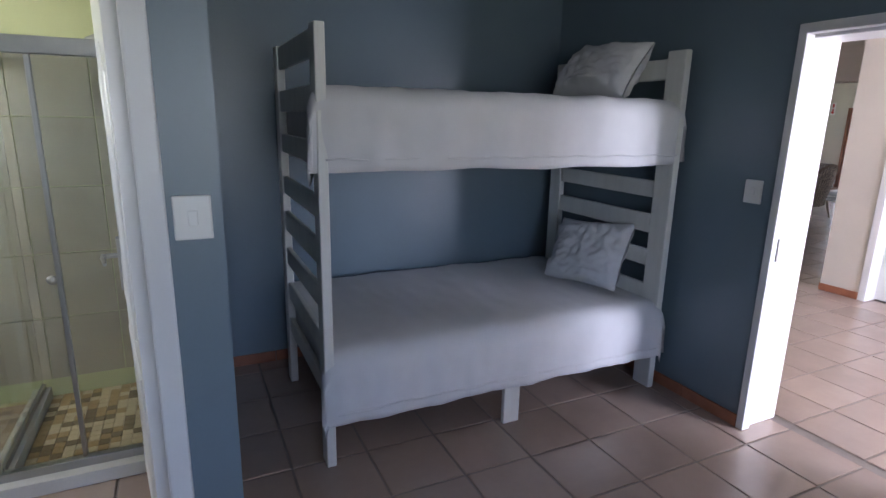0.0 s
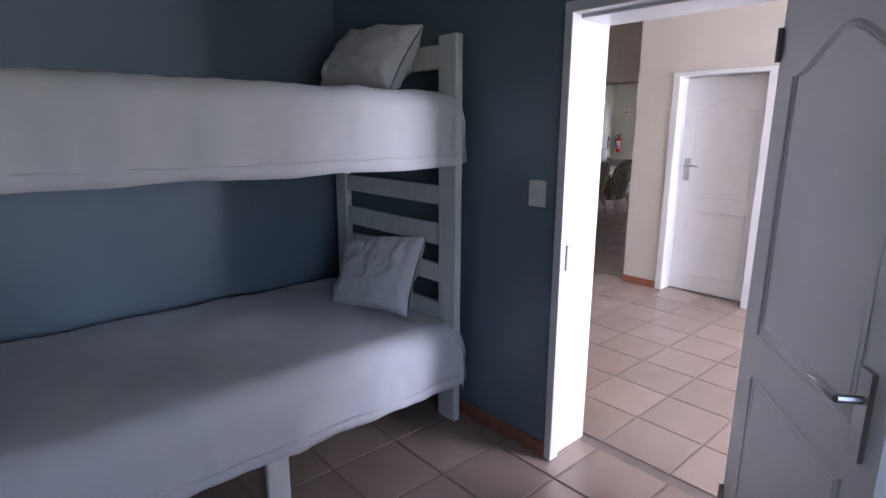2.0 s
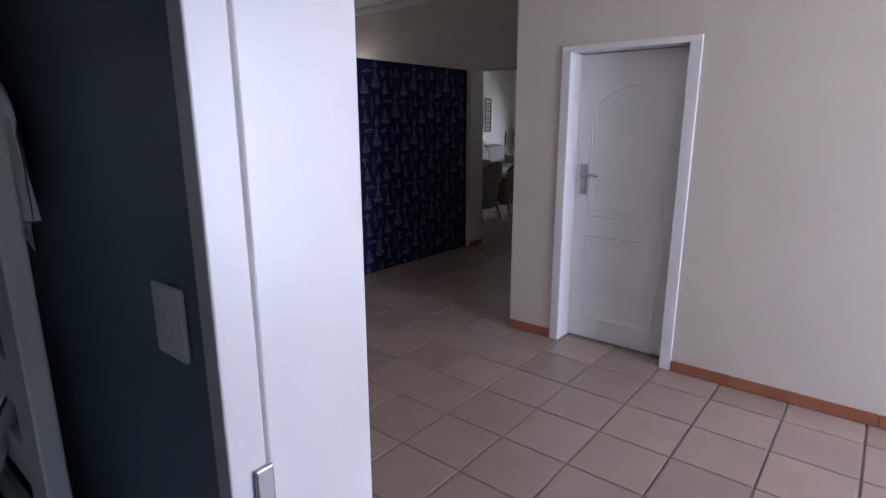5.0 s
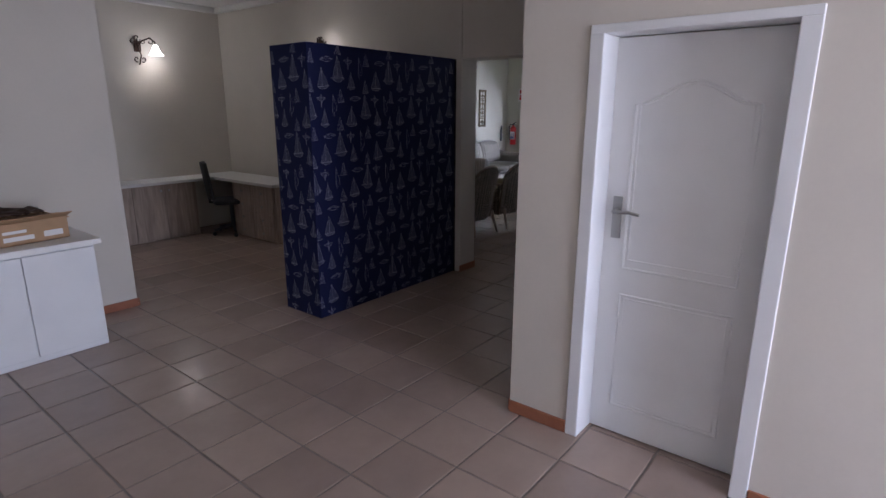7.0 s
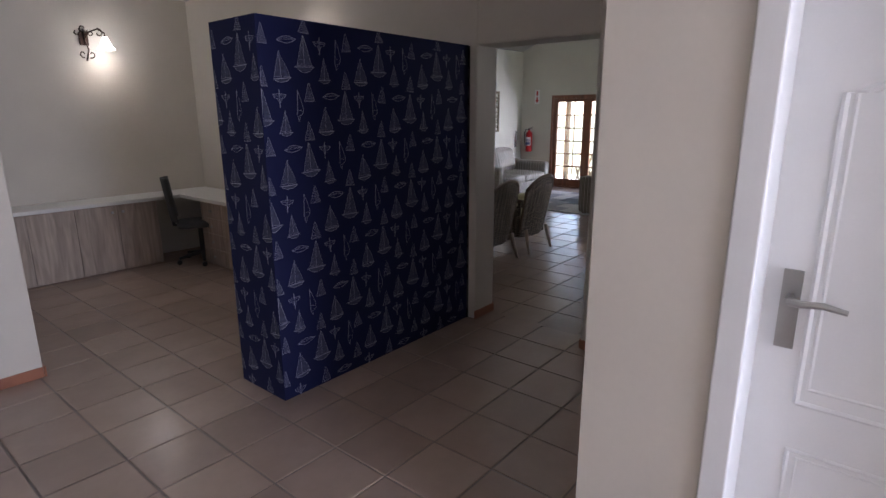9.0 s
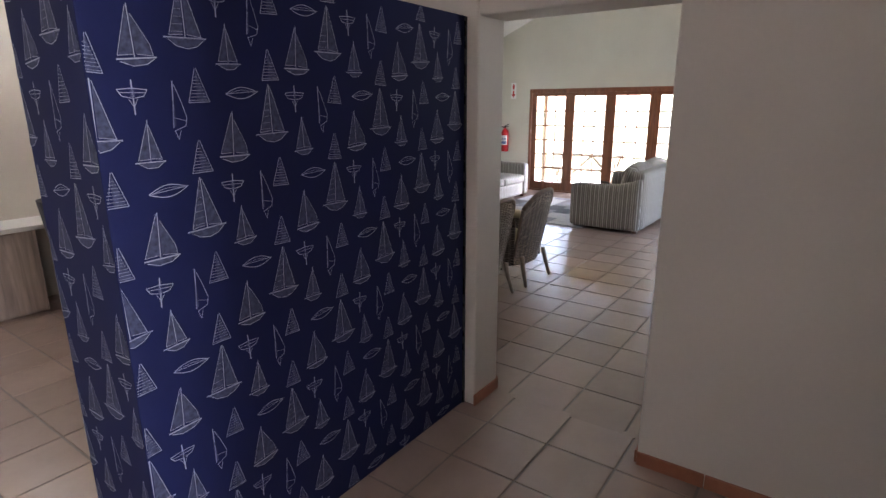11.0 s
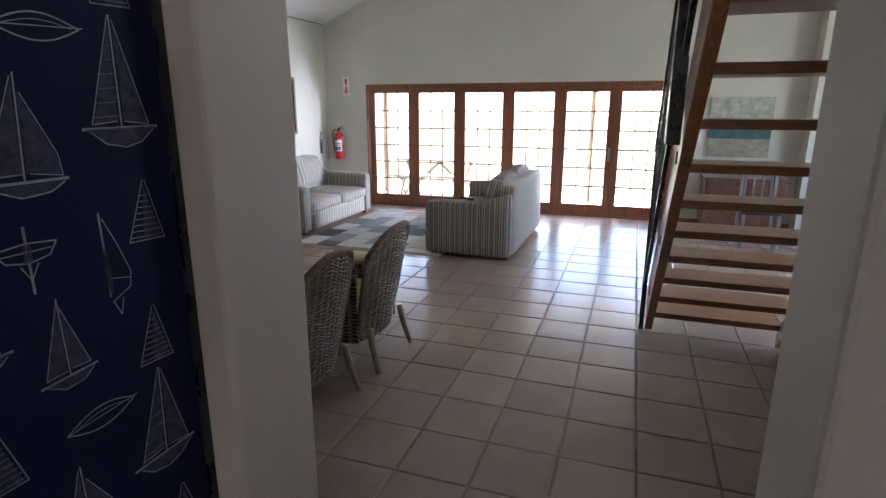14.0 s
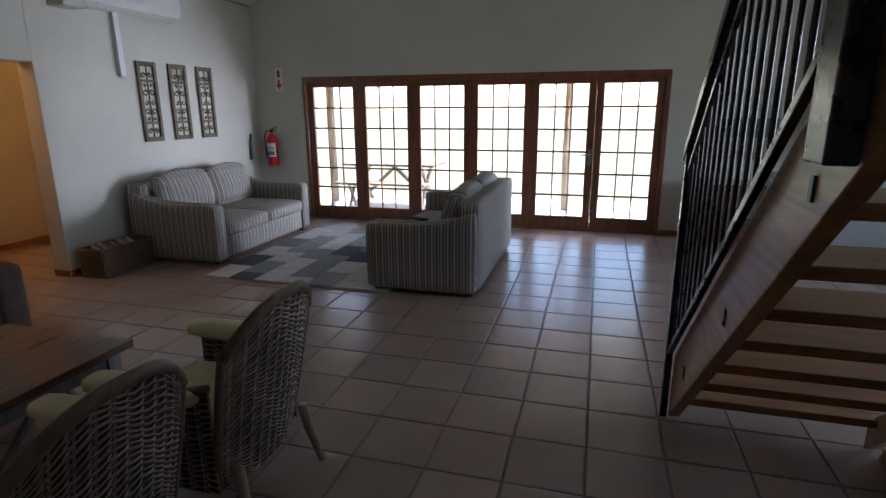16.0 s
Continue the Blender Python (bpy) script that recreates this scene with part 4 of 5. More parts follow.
# ---- living room: glazed folding doors ----
GX = 16.50
gd = structure(boxes("window_folding_doors", M_MERANTI, (GX - 0.01, 4.42, 2.005, GX + 0.11, 9.485, 2.085), (GX - 0.01, 4.42, 0.003, GX + 0.11, 4.475, 2.005), (GX - 0.01, 9.43, 0.003, GX + 0.11, 9.485, 2.005), (GX, 4.475, 0.003, GX + 0.10, 9.43, 0.03), bevel=0.004), "varnished hardwood frame of six folding glazed doors")
LW = (9.43 - 4.475) / 6
for i in range(6):
    y0 = 4.475 + i * LW
    y1 = y0 + LW
    a, b = y0 + 0.098, y1 - 0.098
    x0, x1 = GX + 0.02, GX + 0.062
    boxes("door_leaf", M_MERANTI, (x0, y0 + 0.0005, 0.031, x1, a, 2.0045), (x0, b, 0.031, x1, y1 - 0.0005, 2.0045), (x0, a, 1.935, x1, b, 2.0045), (x0, a, 0.031, x1, b, 0.195), parent=gd, bevel=0.001)
    mb = [(x0 + 0.008, a + (b - a) * k / 3 - 0.009, 0.195, x1 - 0.008, a + (b - a) * k / 3 + 0.009, 1.935) for k in (1, 2)]
    mb += [(x0 + 0.010, a, 0.195 + 1.74 * k / 6 - 0.012, x1 - 0.010, b, 0.195 + 1.74 * k / 6 + 0.012) for k in range(1, 6)]
    boxes("glazing_bar", M_MERANTI, *mb, parent=gd)
    for k in range(3):
        for r in range(6):
            pa, pb = a + (b - a) * k / 3 + 0.009, a + (b - a) * (k + 1) / 3 - 0.009
            p = boxes("pane", M_GLASS, (x0 + 0.019, pa, 0.207 + 0.29 * r, x0 + 0.023, pb, 0.473 + 0.29 * r), parent=gd)
            p.visible_shadow = False
bm = bmesh.new()
lever(bm, -1, -0.012)
hd = done("handle", bm, M_STEEL, gd)
hd.matrix_world = pose(GX + 0.02, 5.345, 1.0, 0, 0, -90)


# ---- sofas ----
def sofa(at, turn, w, d, label, material, seats=2, back_h=0.86, arm_h=0.66, group="striped sofas"):
    """A sofa whose seat faces negative y; the origin is in the middle of its footprint."""
    root = empty("sofa", at, label, "sofa", group, turn)
    bm = bmesh.new()
    padded(bm, -w / 2 + 0.17, -d / 2 + 0.03, 0.05, w / 2 - 0.17, d / 2 - 0.05, 0.30, 0.02, 0.0, 6, 1, 0.002)
    done("base", bm, material, root, smooth=True)
    for s in (-1, 1):
        bm = bmesh.new()
        xa, xb = sorted((s * w / 2, s * (w / 2 - 0.19)))
        padded(bm, xa, -d / 2, 0.04, xb, d / 2 - 0.02, arm_h, 0.05, 0.006, 12, s, 0.003)
        for v in bm.verts:
            if v.co.z > 0.4 and v.co.y > 0:
                v.co.z += (v.co.y / (d / 2)) ** 2 * 0.16 * (v.co.z - 0.4) / (arm_h - 0.4)
        done("arm", bm, material, root, smooth=True)
    bm = bmesh.new()
    padded(bm, -w / 2 + 0.03, d / 2 - 0.22, 0.05, w / 2 - 0.03, d / 2, back_h, 0.05, 0.0, 12, 3, 0.003)
    done("backrest", bm, material, root, smooth=True)
    cw = (w - 0.38) / seats
    for k in range(seats):
        x0 = -w / 2 + 0.19 + k * cw
        bm = bmesh.new()
        padded(bm, x0 + 0.004, -d / 2 - 0.01, 0.29, x0 + cw - 0.004, d / 2 - 0.24, 0.45, 0.045, 0.022, 12, k + 5, 0.004)
        done("seat_cushion", bm, material, root, smooth=True)
        bm = bmesh.new()
        padded(bm, x0 + 0.01, -0.10, -0.22, x0 + cw - 0.01, 0.10, 0.24, 0.07, 0.05, 14, k + 9, 0.007)
        c = done("back_cushion", bm, material, root, smooth=True)
        c.matrix_basis = pose(0, d / 2 - 0.30, 0.68, -14, 0, 2 * (k - 0.5))
    for x in (-w / 2 + 0.1, w / 2 - 0.1):
        for y in (-d / 2 + 0.08, d / 2 - 0.1):
            boxes("foot", M_TABLE, (x - 0.03, y - 0.03, 0.004, x + 0.03, y + 0.03, 0.06), parent=root)
    return root


sofa((14.735, 9.63, 0), 0, 1.98, 1.14, "cream and taupe striped two-seat sofa against the wall", M_SOFA)
sofa((14.41, 6.70, 0), 180, 2.0, 1.05, "cream and taupe striped two-seat sofa on the rug", M_SOFA)
sofa((10.62, 9.40, 0), 0, 2.0, 0.98, "dark brown fabric two-seat sofa behind the low table", M_BROWN, group="brown sofa")
paper = boxes("newspaper", M_LABEL, (-0.13, -0.09, 0, 0.13, 0.09, 0.012), bevel=0.003)
paper.matrix_world = pose(11.52, 9.5, 0.70, 4, 0, 25)
tagged(paper, "folded white newspaper on the brown sofa's arm", "newspaper")
throw = boxes("remote_control", M_BLACK, (-0.09, -0.025, 0, 0.09, 0.025, 0.022), bevel=0.006)
throw.matrix_world = pose(13.55, 6.75, 0.672, 0, 0, 60)
tagged(throw, "black remote control on the striped sofa's arm", "remote control")

# ---- rug ----
rug = empty("rug", (14.4, 7.95, 0), "grey, slate and taupe patchwork rug on tiles", "rug")
ri = rug.matrix_world.inverted()
bm = bmesh.new()
RX0, RX1, RY0, RY1 = 13.40, 15.72, 7.02, 8.98
box(bm, RX0, RY0, 0.006, RX1, RY1, 0.014)
pile = done("backing", bm, M_RUG["pale"], rug)
pile.matrix_parent_inverse = ri
rng = random.Random(4)
y, j = RY0, 0
while y < RY1 - 0.02:
    h = min(0.28, RY1 - y)
    x = RX0 - 0.21 * (j % 2)
    i = 0
    while x < RX1 - 0.02:
        w = 0.42
        a, b = max(x, RX0), min(x + w, RX1)
        k = ("pale", "slate", "pale", "grey", "pale", "grey", "pale", "taupe")[(i * 3 + j * 5 + rng.randint(0, 1)) % 8]
        if b - a > 0.02:
            p = boxes("patch", M_RUG[k], (a + 0.002, y + 0.002, 0.010, b - 0.002, y + h - 0.002, 0.022 + 0.001 * rng.random()), parent=rug, bevel=0.003)
            p.matrix_parent_inverse = ri
        x += w
        i += 1
    y += h
    j += 1

# ---- wicker chairs ----
def wicker_chair(at, turn, label):
    """A high-backed wicker armchair that faces positive y; the origin is under its middle."""
    root = empty("wicker_chair", at, label, "chair", "wicker chairs round the table", turn)

    def back_at(u, v):
        a = 2 * u - 1
        top = 0.95 - 0.17 * abs(a) ** 2.6
        z = 0.20 + (top - 0.20) * v
        w = 0.235 + 0.065 * math.sin(min(1, z / 0.9) * math.pi * 0.62)
        return Vector((a * w, -0.285 - 0.19 * (z - 0.35) + 0.07 * a * a, z))

    def side_at(s):
        return lambda u, v: Vector((s * (0.285 + 0.01 * u), -0.21 + 0.50 * u, 0.20 + (0.60 - 0.20 + 0.05 * (1 - u) ** 3) * v))

    def front_at(u, v):
        return Vector(((u - 0.5) * 0.56, 0.28, 0.18 + 0.2 * v))
    weave, core = bmesh.new(), bmesh.new()
    for fn, rows, cols in ((back_at, 66, 22), (side_at(-1), 34, 16), (side_at(1), 34, 16), (front_at, 14, 14)):
        # plain unwoven sheet, coloured dark as the shade in the weave's gaps
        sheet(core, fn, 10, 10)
        for r in range(rows):
            v = (r + 0.5) / rows
            pts = []
            for c in range(cols + 1):
                u = c / cols
                p = fn(u, min(0.995, max(0.005, v + 0.022 * math.sin(c * 0.62 + r * 0.16) - 0.05 * (u - 0.5) * u)))
                e = 0.01
                n = (fn(min(1, u + e), v) - fn(max(0, u - e), v)).cross(fn(u, min(1, v + e)) - fn(u, max(0, v - e))).normalized()
                pts.append(p + n * 0.0075 * (1 if (c // 2 + r) % 2 else -1))
            tube(weave, pts, 0.0042 + 0.0012 * math.sin(r * 1.7), 4)
        for c in range(0, cols + 1, 2):
            tube(weave, [fn(c / cols, k / 6) for k in range(7)], 0.005, 4)
    done("wicker_weave", weave, M_WICKER, root)
    done("weave_shade_sheet", core, M_WEAVE_SHADE, root, smooth=True)
    bm = bmesh.new()
    tube(bm, [back_at(k / 24, 1.0) for k in range(25)], 0.022, 8)
    for s in (-1, 1):
        tube(bm, [side_at(s)(k / 10, 1.0) for k in range(11)], 0.018, 8)
        tube(bm, [back_at((s + 1) / 2, k / 8) for k in range(9)], 0.016, 8)
    done("rolled_rim", bm, M_RIM, root, smooth=True)
    bm = bmesh.new()
    padded(bm, -0.255, -0.20, 0.37, 0.255, 0.29, 0.47, 0.04, 0.02, 8, 2)
    tagged(done("seat_cushion", bm, M_CUSHION, root, smooth=True), "butter-yellow canvas seat cushion")
    for s in (-1, 1):
        bm = bmesh.new()
        padded(bm, s * 0.285 - 0.06, -0.17, 0.575, s * 0.285 + 0.06, 0.33, 0.65, 0.034, 0.004, 6, 4)
        tagged(done("arm_pad", bm, M_CUSHION, root, smooth=True), "butter-yellow padded arm rest")
    for x, y, dx, dy in ((-0.24, -0.27, -0.03, -0.07), (0.24, -0.27, 0.03, -0.07), (-0.25, 0.26, -0.02, 0.02), (0.25, 0.26, 0.02, 0.02)):
        bm = bmesh.new()
        tube(bm, [(x, y, 0.30), (x + dx * 0.3, y + dy * 0.3, 0.18), (x + dx, y + dy, 0.004)], [0.024, 0.022, 0.015], 8)
        done("leg", bm, M_LEG, root, smooth=True)
    return root


first = wicker_chair((10.0, 6.80, 0), 0, "grey-brown wicker armchair with yellow seat at the table")
copy_thing(first, pose(10.765, 6.775, 0, 0, 0, 0))
copy_thing(first, pose(9.08, 7.02, 0, 0, 0, 6))

# ---- low table ----
tb = empty("low_table", (10.58, 7.9, 0), "dark wooden low table on a grey crossed frame", "table")
ti = tb.matrix_world.inverted()
for i in range(6):
    ob = boxes("plank", M_TABLE, (10.12, 7.475 + i * 0.1395, 0.465, 11.045, 7.614 + i * 0.1395, 0.503), parent=tb, bevel=0.0012)
    ob.matrix_parent_inverse = ti
bm = bmesh.new()
for x in (10.21, 10.95):
    for y in (7.54, 8.24):
        box(bm, x - 0.035, y - 0.035, 0.004, x + 0.035, y + 0.035, 0.463)
for y in (7.54, 8.24):
    box(bm, 10.245, y - 0.02, 0.385, 10.915, y + 0.02, 0.463)
    tube(bm, [(10.26, y, 0.06), (10.58, y, 0.40)], 0.022, 6), tube(bm, [(10.9, y, 0.06), (10.58, y, 0.40)], 0.022, 6)
for x in (10.21, 10.95):
    box(bm, x - 0.02, 7.575, 0.385, x + 0.02, 8.205, 0.463)
    tube(bm, [(x, 7.58, 0.06), (x, 8.2, 0.38)], 0.022, 6), tube(bm, [(x, 8.2, 0.06), (x, 7.58, 0.38)], 0.022, 6)
fr = done("frame", bm, M_GREYWOOD, tb)
fr.matrix_parent_inverse = ti

# ---- stairs ----
st = empty("staircase", (10.4, 4.3, 0), "open varnished pine stairs with black steel balustrade", "stairs")
si = st.matrix_world.inverted()


def stpart(name, bm, material, bevel=0.0, label=""):
    ob = done(name, bm, material, st, bevel)
    ob.matrix_parent_inverse = si
    return tagged(ob, label) if label else ob


def sloped(bm, xa, xb, za, y0, y1, depth, slope=SLOPE):
    """A board along the flight: its lower edge starts at (xa, za) and climbs towards xb; plumb depth as given."""
    zb = za + (xa - xb) * slope
    v = [bm.verts.new((x, y, z)) for y in (y0, y1) for x, z in ((xa, za), (xb, zb), (xb, zb + depth), (xa, za + depth))]
    for f in ((0, 1, 2, 3), (7, 6, 5, 4), (0, 4, 5, 1), (1, 5, 6, 2), (2, 6, 7, 3), (3, 7, 4, 0)):
        bm.faces.new([v[i] for i in f])


bm = bmesh.new()
sloped(bm, 11.87, 8.75, 0.005, 4.735, 4.79, 0.36)
stpart("stringer", bm, M_PINE, 0.004)
bm = bmesh.new()
sloped(bm, 11.80, 8.75, 0.004, 3.862, 3.905, 0.16)
stpart("stringer", bm, M_PINE, 0.004)
RISE, RUN = 0.205, 0.23
for i in range(1, 15):
    x, z = 12.05 - RUN * i, RISE * i
    bm = bmesh.new()
    box(bm, x - 0.10, 3.905, z - 0.042, x + 0.165, 4.735, z)
    stpart("tread", bm, M_TREAD, 0.004)
for x, z in ((11.55, 0.42), (10.95, 0.93), (10.35, 1.46)):
    bm = bmesh.new()
    box(bm, x - 0.012, 4.79, z - 0.03, x + 0.012, 4.797, z + 0.03)
    stpart("bolt", bm, M_IRON, 0.002)
bm = bmesh.new()
box(bm, 11.855, 4.80, 0.004, 11.905, 4.835, 1.42)
sloped(bm, 11.89, 8.9, 0.335, 4.805, 4.83, 0.045)
sloped(bm, 11.93, 8.9, 1.375, 4.795, 4.84, 0.07)
sloped(bm, 11.90, 8.9, 1.27, 4.808, 4.828, 0.04)
stpart("balustrade_rail", bm, M_IRON, 0.004, "black painted steel rails")
for k in range(1, 28):
    x = 11.88 - 0.098 * k
    bm = bmesh.new()
    z0 = 0.335 + (11.89 - x) * SLOPE
    tube(bm, [(x, 4.818, z0 + 0.02), (x, 4.818, z0 + 0.96)], 0.008, 6)
    stpart("baluster", bm, M_IRON)
bm = bmesh.new()
box(bm, 10.12, 4.80, 1.53, 10.23, 4.86, 3.2)
stpart("upper_post", bm, M_IRON, 0.006, "black boxed post beside the flight")

# ---- living room walls: carved panels, air conditioner, fire point ----
def carved_panel(x, w):
    root = empty("carved_panel", (x, 10.278, 1.722), "weathered carved wooden openwork wall panel", "wall decoration", "carved wall panels")
    W, H = w / 2, 0.445
    boxes("frame", M_CARVED, (-W, -0.03, -H, -W + 0.045, -0.002, H), (W - 0.045, -0.03, -H, W, -0.002, H), (-W + 0.045, -0.03, H - 0.05, W - 0.045, -0.002, H), (-W + 0.045, -0.03, -H, W - 0.045, -0.002, -H + 0.05), (-W + 0.045, -0.028, 0.22, W - 0.045, -0.004, 0.25), (-W + 0.045, -0.028, -0.25, W - 0.045, -0.004, -0.22), parent=root, bevel=0.006)
    bm = bmesh.new()
    for s in (-1, 1):
        for zc, r, t in ((0.31, 0.035, 1), (-0.31, 0.035, 1), (0.12, 0.042, 1), (-0.12, 0.042, -1), (0.0, 0.03, 1), (0.18, 0.02, -1), (-0.18, 0.02, 1)):
            pts = [(s * (0.045 + r * f * math.cos(6 * f * t)), -0.016, zc + r * f * math.sin(6 * f * t) * 1.25) for f in [0.15 + 0.85 * k / 14 for k in range(15)]]
            tube(bm, pts, 0.0075, 5)
    tube(bm, [(0, -0.016, -H + 0.04), (0, -0.016, H - 0.04)], 0.008, 6)
    for z in (-0.31, -0.12, 0.12, 0.31):
        tube(bm, [(-W + 0.04, -0.016, z), (W - 0.04, -0.016, z)], 0.006, 5)
        lathe(bm, [(0.001, -0.02), (0.02, 0.0), (0.001, 0.02)], (0, -0.016, z), 8)
    done("openwork_scrolls", bm, M_CARVED, root, smooth=True)


for x, w in ((14.372, 0.285), (14.862, 0.30), (15.345, 0.29)):
    carved_panel(x, w)

ac = empty("air_conditioner", (14.19, 10.278, 2.775), "white wall-mounted split air conditioner", "air conditioner")
bm = bmesh.new()
prof = [(0.0, 0.15), (-0.19, 0.15), (-0.215, 0.10), (-0.215, -0.05), (-0.19, -0.11), (-0.12, -0.14), (0.0, -0.145)]
ends = [[bm.verts.new((x, y, z)) for y, z in prof] for x in (-0.62, 0.62)]
bm.faces.new(ends[0][::-1]), bm.faces.new(ends[1])
for k in range(len(prof)):
    q = (k + 1) % len(prof)
    bm.faces.new((ends[0][k], ends[0][q], ends[1][q], ends[1][k]))
done("casing", bm, M_PLASTIC, ac, bevel=0.01)
boxes("louvre", M_PLASTIC, (-0.52, -0.212, -0.118, 0.52, -0.12, -0.108), (-0.52, -0.2185, -0.048, 0.52, -0.2165, -0.042), parent=ac, bevel=0.002)
boxes("badge", M_INK, (-0.06, -0.2175, 0.0, 0.06, -0.2155, 0.012), parent=ac)
structure(boxes("trim_duct_box", M_LIVING, (13.28, 10.07, 2.58, 13.54, 10.277, 3.08), bevel=0.012), "cream plastered duct box beside the air conditioner")
cd = boxes("cable_trunking", M_PLASTIC, (13.985, 10.232, 1.985, 14.055, 10.278, 2.64), bevel=0.006)
tagged(cd, "white plastic trunking below the air conditioner", "trunking")
wire = bmesh.new()
tube(wire, [(14.4, 10.272, 3.085), (15.4, 10.272, 3.075), (16.48, 10.272, 3.09)], 0.006, 5)
tagged(done("cable", wire, M_IRON), "thin dark cable run under the ceiling", "cable")

fe = empty("fire_extinguisher", (16.40, 10.0, 0.80), "red fire extinguisher hung on the wall", "fire extinguisher")
bm = bmesh.new()
lathe(bm, [(0.001, 0), (0.07, 0.0), (0.078, 0.02), (0.078, 0.40), (0.065, 0.445), (0.03, 0.47), (0.022, 0.50), (0.001, 0.50)], n=24)
done("cylinder", bm, M_RED, fe, smooth=True)
bm = bmesh.new()
tube(bm, [(0, 0, 0.5), (0, 0, 0.54)], 0.022, 10)
tube(bm, [(0.0, 0.0, 0.54), (-0.02, -0.1, 0.575)], 0.009, 6), tube(bm, [(0, 0, 0.525), (-0.02, -0.10, 0.53)], 0.008, 6)
tube(bm, [(0, 0.02, 0.51), (0, 0.09, 0.52), (0, 0.125, 0.44), (0, 0.115, 0.25), (0, 0.10, 0.12)], 0.012, 8)
done("valve_and_hose", bm, M_BLACK, fe, smooth=True)
bm = bmesh.new()
for z0, z1 in ((0.14, 0.34),):
    sheet(bm, lambda u, v: (0.0795 * math.cos(math.pi * (0.72 + 0.62 * u)), 0.0795 * math.sin(math.pi * (0.72 + 0.62 * u)), z0 + (z1 - z0) * v), 12, 1)
done("label", bm, M_LABEL, fe, smooth=True)
bm = bmesh.new()
for z0, z1 in ((0.16, 0.22), (0.24, 0.255), (0.27, 0.285)):
    sheet(bm, lambda u, v: (0.0802 * math.cos(math.pi * (0.8 + 0.46 * u)), 0.0802 * math.sin(math.pi * (0.8 + 0.46 * u)), z0 + (z1 - z0) * v), 10, 1)
done("print", bm, M_INK, fe)
sg = empty("fire_sign", (16.497, 9.87, 2.06), "red and white fire point sign with arrow", "sign")
boxes("board", M_LABEL, (-0.004, -0.06, -0.16, 0.0, 0.06, 0.16), parent=sg)
bm = bmesh.new()
for pts in ([(-0.018, 0.0), (0.018, 0.0), (0.018, -0.07), (0.05, -0.07), (0, -0.14), (-0.05, -0.07), (-0.018, -0.07)], [(-0.022, 0.03), (0.022, 0.03), (0.022, 0.12), (0.0, 0.14), (-0.022, 0.12)]):
    bm.faces.new([bm.verts.new((-0.0055, y, z)) for y, z in pts])
done("arrow", bm, M_RED, sg)
hook = bmesh.new()
tube(hook, [(16.25, 10.27, 0.90), (16.24, 10.255, 1.28)], 0.02, 8), tube(hook, [(16.20, 10.262, 0.90), (16.215, 10.262, 1.2)], 0.012, 8)
tagged(done("walking_stick", hook, M_IRON), "black stick leaning on the wall", "stick")

bk = empty("storage_basket", (13.39, 10.02, 0), "dark woven storage basket with odds and ends", "basket")
bm = bmesh.new()
for z in range(11):
    k = 0.30 + 0.015 * z / 10
    zz = 0.02 + 0.027 * z
    for a, b in (((-k, -0.15), (k, -0.15)), ((k, -0.15), (k, 0.15)), ((k, 0.15), (-k, 0.15)), ((-k, 0.15), (-k, -0.15))):
        tube(bm, [(a[0] + (b[0] - a[0]) * i / 12, a[1] + (b[1] - a[1]) * i / 12 + 0.004 * (-1) ** (i + z), zz) for i in range(13)], 0.0145, 5)
box(bm, -0.295, -0.145, 0.004, 0.295, 0.145, 0.02)
done("woven_sides", bm, M_BASKET, bk)
bm = bmesh.new()
for k in range(7):
    tube(bm, [(-0.22 + 0.07 * k, -0.08, 0.22), (-0.2 + 0.07 * k, 0.09, 0.30 + 0.02 * math.sin(k * 2))], 0.022, 7)
done("contents", bm, M_WICKER, bk)

# ---- dining corner seen past the stairs ----
pc = empty("painting", (16.497, 3.58, 1.43), "unframed canvas of a pale sky over dark sea", "painting")
for m, z0, z1 in ((M_OIL[0], 0.07, 0.42), (M_OIL[1], -0.16, 0.068), (M_OIL[2], -0.42, -0.162)):
    boxes("canvas", m, (-0.03, -0.40, z0, 0.0, 0.40, z1), parent=pc, bevel=0.002)
db = empty("sideboard", (16.2, 3.5, 0), "dark wooden dresser below the painting", "sideboard")
boxes("carcass", M_TABLE, (-0.22, -0.5, 0.06, 0.28, 0.5, 0.72), (-0.24, -0.52, 0.72, 0.29, 0.52, 0.76), parent=db, bevel=0.006)
for y0 in (-0.48, 0.42):
    boxes("leg", M_TABLE, (-0.2, y0, 0.004, -0.14, y0 + 0.06, 0.06), parent=db)
for y0 in (-0.47, 0.02):
    boxes("drawer", M_TABLE, (-0.236, y0, 0.5, -0.221, y0 + 0.45, 0.7), parent=db, bevel=0.003)


def dining_chair(at, turn):
    root = empty("dining_chair", at, "grey slatted dining chair with dark seat", "chair", "dining chairs", turn)
    boxes("seat", M_BLACK, (-0.21, -0.21, 0.43, 0.21, 0.21, 0.47), parent=root, bevel=0.01)
    boxes("backrest", M_GREYWOOD, (-0.20, -0.21, 0.9, 0.20, -0.185, 0.98), *[(-0.15 + 0.1 * k - 0.012, -0.205, 0.47, -0.15 + 0.1 * k + 0.012, -0.19, 0.9) for k in range(4)], parent=root, bevel=0.003)
    for x in (-0.19, 0.19):
        for y, h in ((-0.195, 0.98), (0.19, 0.43)):
            boxes("leg", M_GREYWOOD, (x - 0.018, y - 0.018, 0.004, x + 0.018, y + 0.018, h), parent=root, bevel=0.003)


dining_chair((15.2, 3.45, 0), 90)

